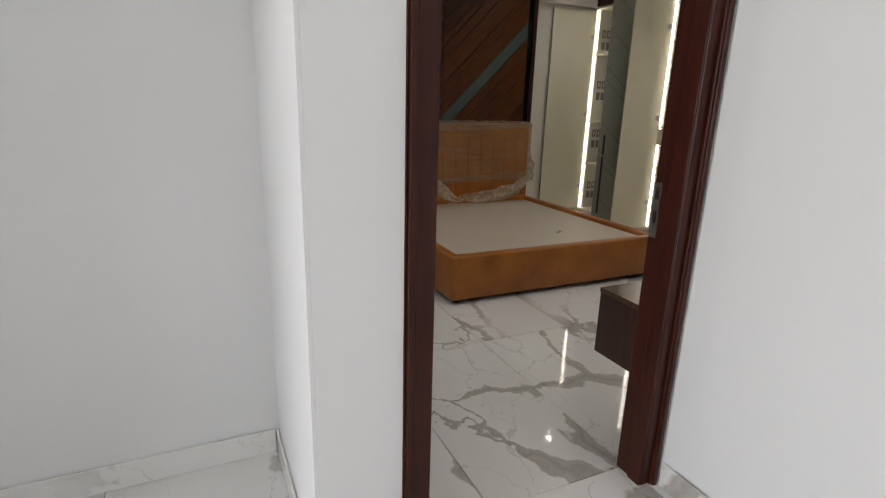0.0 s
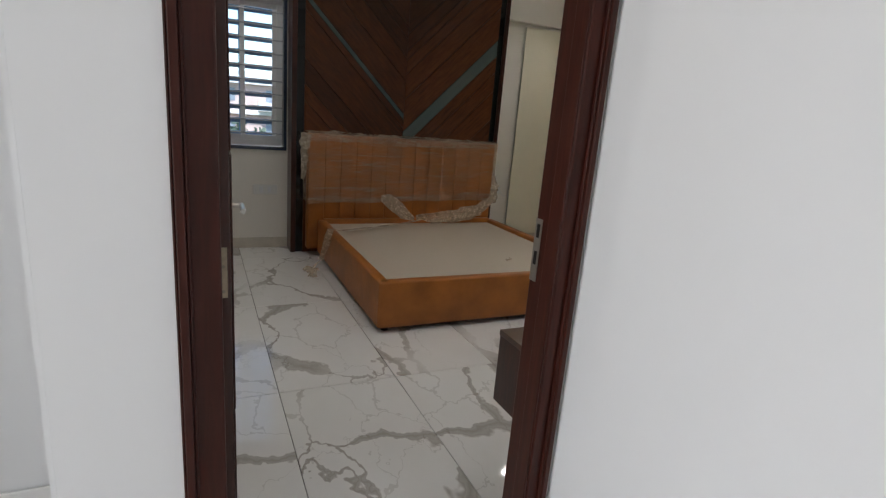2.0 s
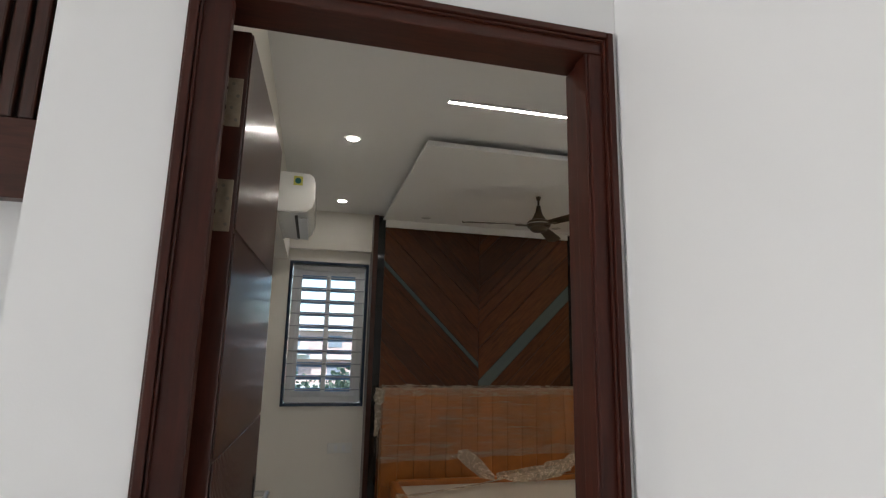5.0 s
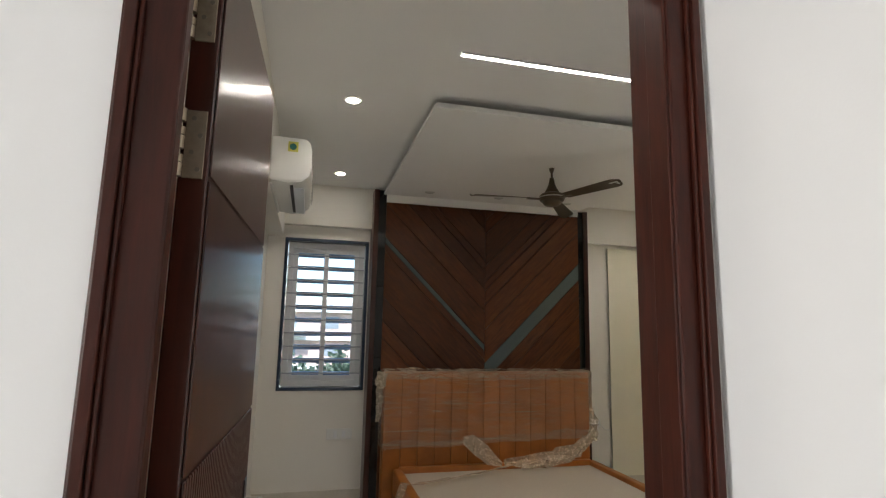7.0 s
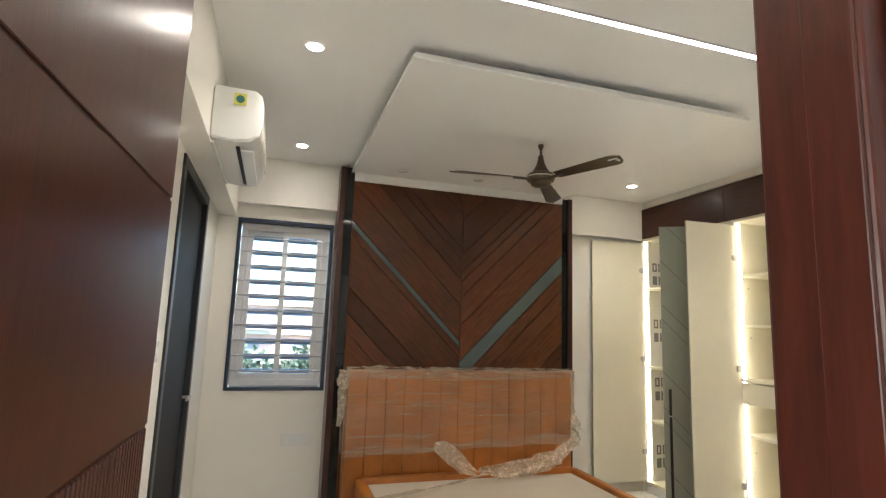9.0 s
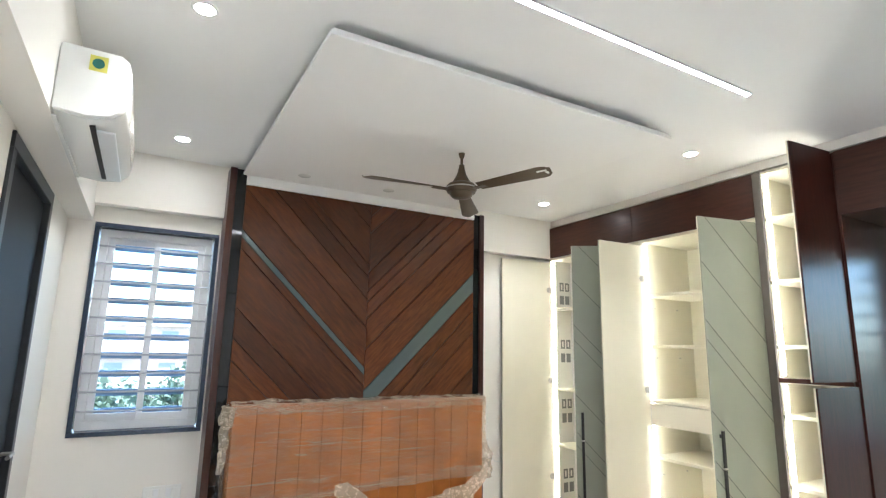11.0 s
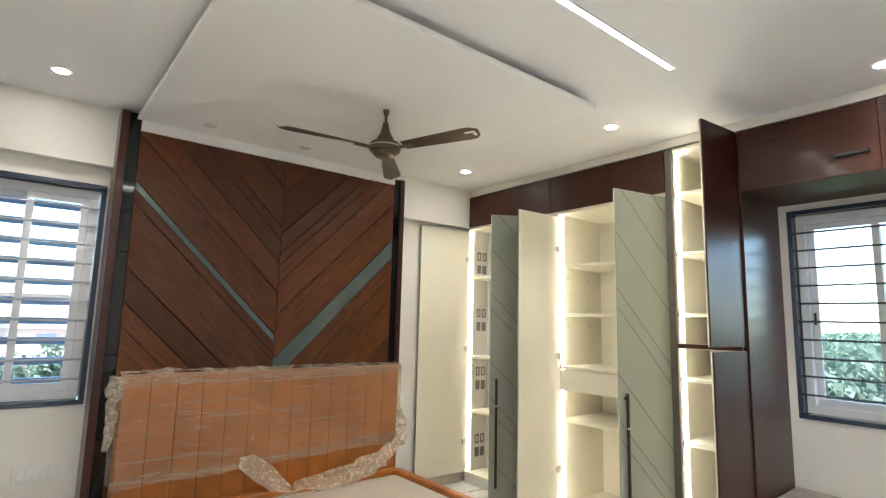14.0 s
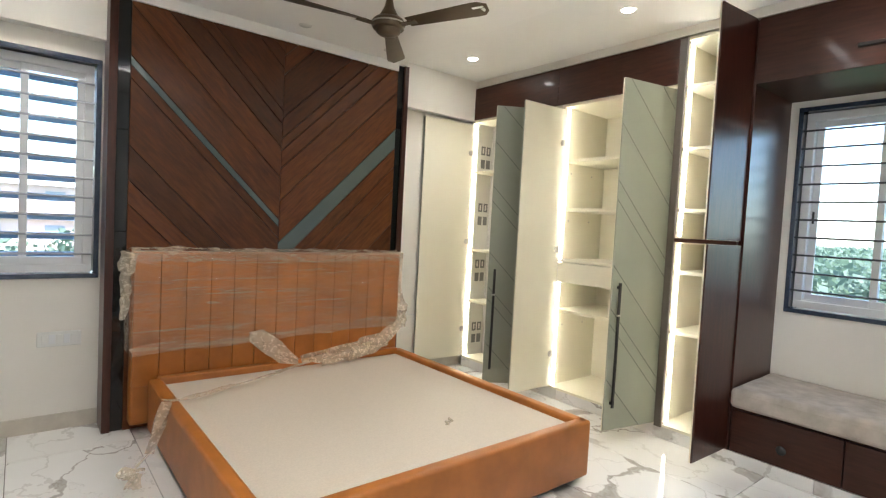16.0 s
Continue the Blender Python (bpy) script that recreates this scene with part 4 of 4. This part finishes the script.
def door_leaf(t, hx, hy, tx, ty, z0, z1, inside, outside, side_out, label, handle_z=None, grooves=False, hinges=(0.12, 0.5, 0.88)):
    """A hinged door standing open, from its hinge line to its free edge. side_out: +1 if the outer face lies to the left of that line."""
    d = Vector((tx - hx, ty - hy, 0))
    w = d.length
    m = pose(hx, hy, 0, 0, 0, math.degrees(math.atan2(d.y, d.x)))

    def put(name, bm, mat, parent, lab="", smooth=False):
        bmesh.ops.transform(bm, matrix=m, verts=bm.verts)
        return part(name, bm, mat, parent, lab, smooth=smooth)

    s = side_out
    a = sorted((0.0, s * 0.010))
    b = sorted((0.0, -s * 0.009))
    outer = put("door", cube(0.004, w, a[0], a[1], z0, z1, bevel=0.001, seg=1), outside, t, label)
    put("door_inner_face", cube(0.004, w, b[0], b[1], z0, z1, bevel=0.001, seg=1), inside, outer)
    if grooves:
        f = s * 0.0103
        cut = [0.02, 0.34, 0.70, 0.80, 1.08, 1.50, 1.62, 1.98, 2.32, 2.62]
        for c in cut:
            # a cut from the free edge down towards the hinge
            p0, p1 = (w, z0 + c), (0.0, z0 + c - w * 1.05)
            q = [p0, p1]
            if p1[1] < z0 + 0.004:
                g = (p0[1] - z0 - 0.004) / (p0[1] - p1[1])
                q[1] = (p0[0] + (p1[0] - p0[0]) * g, z0 + 0.004)
            if p0[1] > z1 - 0.004:
                g = (z1 - 0.004 - p1[1]) / (p0[1] - p1[1])
                q[0] = (p1[0] + (p0[0] - p1[0]) * g, z1 - 0.004)
            (x0, zz0), (x1, zz1) = q
            if x0 - x1 < 0.03:
                continue
            bm = bmesh.new()
            h = 0.0035
            ys = sorted((f, f + s * 0.0012))
            vs = [bm.verts.new((x, y, z)) for y in ys for x, z in ((x0, zz0 - h), (x1, zz1 - h), (x1, zz1 + h), (x0, zz0 + h))]
            for ids in ((0, 1, 2, 3), (7, 6, 5, 4), (0, 4, 5, 1), (1, 5, 6, 2), (2, 6, 7, 3), (3, 7, 4, 0)):
                bm.faces.new([vs[i] for i in ids])
            bmesh.ops.recalc_face_normals(bm, faces=bm.faces)
            put("groove", bm, GROOVEGREY, outer)
    if handle_z:
        h = put("pull_handle", cube(w - 0.060, w - 0.040, *sorted((s * 0.026, s * 0.036)), handle_z[0], handle_z[1], bevel=0.002), BLACK, outer, "long black bar handle")
        for z in (handle_z[0] + 0.02, handle_z[1] - 0.04):
            put("standoff", cube(w - 0.058, w - 0.042, *sorted((s * 0.0105, s * 0.0255)), z, z + 0.02), BLACK, h)
        put("sleeve", cube(w - 0.062, w - 0.038, *sorted((s * 0.024, s * 0.038)), handle_z[1] - 0.215, handle_z[1] - 0.205), STEEL, h)
    for f in hinges:
        z = z0 + (z1 - z0) * f
        hg = put("hinge", cube(0.006, 0.045, *sorted((-s * 0.0095, -s * 0.022)), z - 0.024, z + 0.024, bevel=0.003), NICKEL, outer)
        put("hinge_cup", rod(bmesh.new(), (0.035, -s * 0.0095, z), (0.035, -s * 0.013, z), 0.018, 16), NICKEL, hg)
    return outer


A0, A1 = 4.405, 5.497
u1 = carcass("wardrobe_unit", A0, A1, PLZ, TOPZ, "open cream wardrobe unit with printed film and led strip", "fitted wardrobes")
for z in (0.66, 1.16, 1.92):
    shelf(u1, A0, A1, z)
led(u1, 5.474, PLZ + 0.03, TOPZ - 0.03, 0.007)
part("divider", cube(FX + 0.05, WB - 0.012, A1 - 0.030, A1 - 0.0185, PLZ + 0.02, TOPZ - 0.02), FILMWHITE, u1, "side lining under white printed film")
part("upright", cube(FX + 0.24, FX + 0.262, A1 - 0.060, A1 - 0.031, PLZ + 0.02, TOPZ - 0.02, bevel=0.003), FILMWHITE, u1)
for row, z in enumerate((0.22, 0.34, 0.84, 0.97, 1.40, 1.53, 1.96, 2.09)):
    for x in (FX + 0.10, FX + 0.17, FX + 0.31, FX + 0.40, FX + 0.49):
        st = part("printed_mark", rails(bmesh.new(), x, x + 0.052, z, z + 0.085, A1 - 0.0316, A1 - 0.0302, 0.016, 0) if row % 2 else cube(x, x + 0.052, A1 - 0.0316, A1 - 0.0302, z, z + 0.085), PRINT, u1)
door_leaf(u1, FX, 5.488, 4.025, 5.515, PLZ + 0.02, TOPZ - 0.042, CREAM, SAGE, -1, "sage grey wardrobe door, cream inside, standing open")
door_leaf(u1, FX, 4.412, 4.150, 4.715, PLZ + 0.02, TOPZ - 0.038, CREAM, SAGE, 1, "sage grey grooved wardrobe door standing open", (0.22, 1.045), True)

B0, B1 = 3.435, 4.3965
u2 = carcass("wardrobe_unit", B0, B1, PLZ, TOPZ, "open cream wardrobe unit with empty shelves and a drawer", "fitted wardrobes")
for z in (1.965, 1.57, 0.745):
    shelf(u2, B0, B1, z)
shelf(u2, B0, B1, 1.155, 0.02, 0.005)
dr = part("drawer", cube(FX + 0.012, FX + 0.45, B0 + 0.022, B1 - 0.03, 0.975, 1.125, bevel=0.003), CREAM, u2)
part("drawer_front", cube(FX + 0.002, FX + 0.0115, B0 + 0.022, B1 - 0.03, 0.968, 1.128, bevel=0.002, seg=1), CREAM, dr)
part("lock", rod(bmesh.new(), (FX + 0.0025, 3.80, 1.08), (FX - 0.006, 3.80, 1.08), 0.009, 14), STEEL, dr, smooth=True)
led(u2, 4.352, PLZ + 0.03, TOPZ - 0.03, 0.007)
for z in (1.86, 1.47, 0.60):
    for x in (FX + 0.12, FX + 0.40):
        part("shelf_pin", rod(bmesh.new(), (x, B1 - 0.0182, z), (x, B1 - 0.026, z), 0.006, 8), STEEL, u2)
door_leaf(u2, FX, 4.372, 4.130, 4.392, PLZ + 0.02, TOPZ - 0.042, CREAM, SAGE, -1, "sage grey wardrobe door, cream inside, standing open")
door_leaf(u2, FX, 3.442, 4.115, 3.540, PLZ + 0.02, TOPZ - 0.034, CREAM, SAGE, 1, "sage grey grooved wardrobe door standing open", (0.255, 1.07), True)

C0, C1 = 2.966, 3.4295
u3 = carcass("tall_cabinet", C0, C1, PLZ, 2.706, "tall narrow cream cabinet with brown doors standing open", "fitted wardrobes", side_mat=BROWN)
part("front_post", cube(FX - 0.022, FX - 0.001, 3.384, 3.434, PLZ, 2.706, bevel=0.003), POST, u3, "dark grey-brown front post")
part("middle_rail", cube(FX - 0.02, FX + 0.03, C0 + 0.0185, 3.383, 1.350, 1.376, bevel=0.002), BROWN_Y, u3)
for z in (2.40, 1.985, 1.575, 1.155, 0.745):
    shelf(u3, C0, C1, z, 0.022, 0.03)
shelf(u3, C0, C1, 1.372, 0.03, 0.032)
led(u3, 3.364, 1.39, 2.68, 0.008)
led(u3, 3.364, PLZ + 0.03, 1.335, 0.008)
door_leaf(u3, FX - 0.004, 2.978, 4.205, 3.012, 1.378, 2.715, CREAM, BROWN, 1, "dark brown glossy upper cabinet door standing open", hinges=(0.1, 0.9))
door_leaf(u3, FX - 0.004, 2.974, 4.168, 2.984, PLZ + 0.01, 1.352, CREAM, BROWN, 1, "dark brown glossy lower cabinet door standing open", hinges=(0.1, 0.9))
part("side_cladding", cube(FX, WB, C0 - 0.012, C0 - 0.0005, PLZ, 2.706, bevel=0.001, seg=1), BROWN, u3)

for y0, y1 in ((4.449, 5.462), (3.436, 4.446)):
    l = thing("loft_cabinet", FX + 0.2, (y0 + y1) / 2, TOPZ, "dark brown veneer loft cabinet above the wardrobe", "cabinet", "loft cabinets")
    part("door", cube(FX - 0.020, FX - 0.001, y0, y1, TOPZ + 0.004, 2.705, bevel=0.0015, seg=1), BROWN_Y, l)
    part("body", cube(FX, WB, y0, y1, TOPZ + 0.001, 2.705), CREAM, l)
structure("trim_loft", cube(FX - 0.004, WB, 1.556, 5.462, 2.7185, CEILZ - 0.001), PAINT, "cream painted filler above the loft cabinets", "trim")
pl = thing("wardrobe_plinth", FX + 0.05, 4.2, 0, "veined marble plinth under the wardrobes", "plinth")
for k, (a, b) in enumerate(((4.898, 5.497), (4.298, 4.896), (3.698, 4.296), (3.098, 3.696), (2.498, 3.096), (1.898, 2.496), (1.556, 1.896))):
    part("tile", cube(FX + 0.004, FX + 0.02, a, b, 0, PLZ - 0.002, bevel=0.001, seg=1), TILE, pl)

# ---- window seat ----
seat = thing("window_seat", 4.9, 2.26, 0, "dark brown window seat with drawers and grey cushion", "window seat")
part("carcass", cube(FX + 0.022, WB, 1.556, C0 - 0.014, PLZ, 0.362), BROWN_Y, seat)
for y0, y1 in ((2.376, C0 - 0.02), (1.770, 2.370)):
    d = part("drawer_front", cube(FX, FX + 0.0215, y0, y1, PLZ + 0.004, 0.345, bevel=0.002, seg=1), BROWN_Y, seat)
    c = (y0 + y1) / 2
    part("knob", lathe(bmesh.new(), [(0.008, 0.0), (0.009, 0.010), (0.024, 0.014), (0.027, 0.020), (0.022, 0.026), (0.008, 0.029)], 20), BLACK, d, "dark round knob", local=True, smooth=True).matrix_basis = Matrix.Translation(Vector((FX, c, 0.19)) - ORIGIN[seat.name]) @ pose(0, 0, 0, 0, -90, 0)
bm = cube(4.552, WB - 0.002, 1.565, C0 - 0.016, 0.364, 0.478, bevel=0.028, seg=4)
bmesh.ops.subdivide_edges(bm, edges=[e for e in bm.edges if e.calc_length() > 0.3], cuts=14, use_grid_fill=True)
for v in bm.verts:
    if v.co.z > 0.45:
        v.co.z += 0.014 * noise.noise(v.co * 4.0) + 0.01
seat_pad = thing("seat_cushion", 4.87, 2.26, 0.363, "grey-beige velvet cushion lying on the window seat", "cushion")
pad = part("pad", bm, CLOTH, seat_pad, smooth=True)
part("piping", rod(rod(bmesh.new(), (4.556, 1.59, 0.455), (4.556, C0 - 0.04, 0.455), 0.005, 8), (4.556, 1.59, 0.385), (4.556, C0 - 0.04, 0.385), 0.005, 8), CLOTH, pad, smooth=True)
loft = thing("loft_cabinet", 4.9, 2.26, 2.32, "dark brown veneer loft cabinet over the window seat", "cabinet", "loft cabinets")
part("body", cube(FX, WB, 1.556, C0 - 0.014, 2.322, 2.706), BROWN_Y, loft)
for y0, y1 in ((2.262, C0 - 0.016), (1.56, 2.258)):
    d = part("door", cube(FX - 0.020, FX - 0.001, y0, y1, 2.322, 2.706, bevel=0.0015, seg=1), BROWN_Y, loft)
    part("pull_handle", cube(FX - 0.034, FX - 0.0205, (y0 + 0.04 if y0 > 2 else y1 - 0.20), (y0 + 0.20 if y0 > 2 else y1 - 0.04), 2.425, 2.447, bevel=0.005), BLACK, d)

# ---- tv console ----
c = thing("wall_console", 2.7, 1.75, 0.30, "floating dark brown wall console with drawers beside the door", "console")
part("body", cube(1.842, 3.58, 1.553, 1.915, 0.303, 0.575, bevel=0.002), BROWN_X, c)
part("top", cube(1.815, 3.60, 1.553, 1.937, 0.5755, 0.597, bevel=0.002), WALNUT, c, "lighter brown top board")
part("end_panel", cube(1.818, 1.8415, 1.553, 1.935, 0.303, 0.575, bevel=0.001, seg=1), BROWN, c)
for k in range(3):
    part("drawer", cube(1.85 + 0.576 * k, 1.85 + 0.576 * k + 0.57, 1.916, 1.934, 0.308, 0.572, bevel=0.002, seg=1), BROWN_X, c)


# ---- switch boards ----
def switch_board(x, y, z, w, h, rz, n, label):
    t = thing("switch_board", x, y, z, label, "switch", rz=rz)
    part("plate", cube(-w / 2, w / 2, -0.010, -0.001, -h / 2, h / 2, bevel=0.004), PLASTIC, t, local=True)
    for k in range(n):
        u = -w / 2 + 0.02 + (w - 0.04) * k / n
        part("switch", cube(u + 0.003, u + (w - 0.04) / n - 0.003, -0.0145, -0.0102, -h * 0.30, h * 0.30, bevel=0.0015, seg=1), UPVC if k % 2 else PLASTIC, t, local=True)


switch_board(1.352, WY1 - 0.001, 0.565, 0.222, 0.092, 0, 5, "white modular switch and socket board below the window")
switch_board(3.875, WY1 - 0.001, 0.60, 0.085, 0.085, 0, 2, "white socket with loose wire beside the panel")
switch_board(WX0 + 0.001, 3.66, 1.33, 0.09, 0.09, 90, 2, "white bathroom switch board on the wall")
w_ = thing("loose_wire", 3.875, 5.53, 0.62, "thin white loose wire at the socket", "wire")
part("cable", rod(rod(bmesh.new(), (3.90, 5.535, 0.60), (3.96, 5.532, 0.54), 0.004, 8), (3.96, 5.532, 0.54), (4.10, 5.535, 0.535), 0.004, 8), PLASTIC, w_, smooth=True)

# ---- outside ----
GZ = -9.0
bm = bmesh.new()
bmesh.ops.create_grid(bm, x_segments=2, y_segments=2, size=2500, matrix=Matrix.Translation((0, 0, GZ)))
structure("ground", bm, GRASS, "green open ground far below", "ground")


def block(x, y, w, d, storeys, rz, base):
    t = thing("apartment_building", x, y, GZ, "distant white and brick-red apartment building", "building", "apartment buildings", rz)
    h = 3.1 * storeys
    part("wall", cube(-w / 2, w / 2, 0, d, 0, h), base, t, local=True)
    part("roof", cube(-w / 2 - 0.3, w / 2 + 0.3, -0.3, d + 0.3, h, h + 0.9), WHITEWASH, t, local=True)
    n = int(w / 4.2)
    for k in range(storeys):
        z = 3.1 * k
        part("band", cube(-w / 2 - 0.2, w / 2 + 0.2, -0.7, -0.01, z + 2.75, z + 3.15), WHITEWASH, t, local=True)
        for i in range(n):
            u = -w / 2 + w * (i + 0.5) / n
            wd = part("window", cube(u - 0.75, u + 0.75, -0.05, -0.01, z + 0.95, z + 2.25), HAZEPANE, t, local=True)
            if (i + k) % 2 == 0:
                part("balcony", cube(u - 1.6, u + 1.6, -1.4, -0.02, z + 0.1, z + 1.0), WHITEWASH if i % 2 else base, t, local=True)


block(6, 62, 46, 12, 4, 0, BRICK)
block(-34, 70, 26, 12, 4, 4, WHITEWASH)


def tree(x, y, h, seed):
    r = random.Random(seed)
    t = thing("tree", x, y, GZ, "leafy green tree below the windows", "tree", "trees outside")
    bm = rod(bmesh.new(), (0, 0, 0), (0.2, 0.1, h * 0.55), 0.28, 8, 0.12)
    for k in range(5):
        a = k * 1.26 + r.random()
        rod(bm, (0.15, 0.08, h * (0.35 + 0.04 * k)), (math.cos(a) * h * 0.22, math.sin(a) * h * 0.22, h * (0.62 + 0.06 * k)), 0.10, 6, 0.03)
    part("trunk", bm, BARK, t, local=True)
    bm = bmesh.new()
    for _ in range(900):
        a, b = r.uniform(0, 6.283), math.acos(r.uniform(-1, 1))
        q = (r.random() ** 0.4) * (0.8 + 0.3 * math.sin(3 * a + seed))
        c = Vector((math.cos(a) * math.sin(b) * h * 0.34 * q, math.sin(a) * math.sin(b) * h * 0.34 * q, h * 0.70 + math.cos(b) * h * 0.28 * q))
        n = Vector((r.uniform(-1, 1), r.uniform(-1, 1), r.uniform(-0.2, 1))).normalized()
        e = n.orthogonal().normalized() * h * r.uniform(0.015, 0.034)
        f = n.cross(e)
        vs = [bm.verts.new(c + p) for p in (e, f * 0.7 + n * 0.1, -e, -f * 0.7 - n * 0.1)]
        bm.faces.new(vs)
    part("crown", bm, LEAVES, t, local=True)
    return t


first = [tree(52, 22, 9.0, 5), tree(46, 6, 7.5, 8)]
spots = random.Random(11)
for k in range(16):
    x, y = (spots.uniform(42, 70), spots.uniform(-6, 44)) if k < 10 else (spots.uniform(-8, 16), spots.uniform(40, 52))
    copy_thing(first[k % 2], pose(x, y, GZ, 0, 0, spots.uniform(0, 360)))

bm = bmesh.new()
r = random.Random(23)
for _ in range(2600):
    d = 44 + 620 * r.random() ** 2.2
    a = radians(r.uniform(-30, 62))
    cx, cy = d * math.cos(a), d * math.sin(a)
    if abs(cx - 6) < 34 and 48 < cy < 80:
        continue
    h = r.uniform(5.5, 9.6) + d * 0.0015
    k = 1 + d / 160
    for _ in range(60):
        p = Vector((cx + r.gauss(0, 1.6 * k), cy + r.gauss(0, 1.6 * k), GZ + h * r.uniform(0.4, 1.0)))
        n = Vector((r.uniform(-1, 1), r.uniform(-1, 1), r.uniform(0, 1.2))).normalized()
        e = n.orthogonal().normalized() * r.uniform(0.13, 0.34) * k
        f = n.cross(e) * r.uniform(0.5, 0.9)
        bm.faces.new([bm.verts.new(p + q) for q in (e, f, -e, -f)])
woods = new("woods", mesh_of("woods", bm, LEAVES))
tagged(woods, "far green woods beyond the windows", "woods", kind="stuff")

# ---- floor tiles ----
def tile_mesh(w, l):
    bm = cube(-w / 2, w / 2, -l / 2, l / 2, -0.0118, 0.0)
    top = max(bm.faces, key=lambda f: f.calc_center_median().z)
    bmesh.ops.bevel(bm, geom=list(top.edges), offset=0.0012, segments=1, affect="EDGES")
    return mesh_of("tile", bm, TILE)


SILL = 1.577                      # joint under the bedroom door
TM, TM_CUT = tile_mesh(0.5965, 1.1965), tile_mesh(0.5965, 2.74 - SILL - 0.0035)
for i in range(-11, 7):
    for j in range(-5, 4):
        x = 1.41 + 0.6 * i
        if j < 0:
            y, mesh = SILL - 0.6 + 1.2 * (j + 1), TM
        elif j == 0:
            y, mesh = (SILL + 2.74) / 2, TM_CUT
        else:
            y, mesh = 2.14 + 1.2 * j, TM
        if x > 5.3 or (x > 2.1 and y < 1.0) or (x < 0.6 and y > 2.7):
            continue
        ob = new("tile", mesh)
        ob.location = (x, y, 0)
        ob.parent = floor
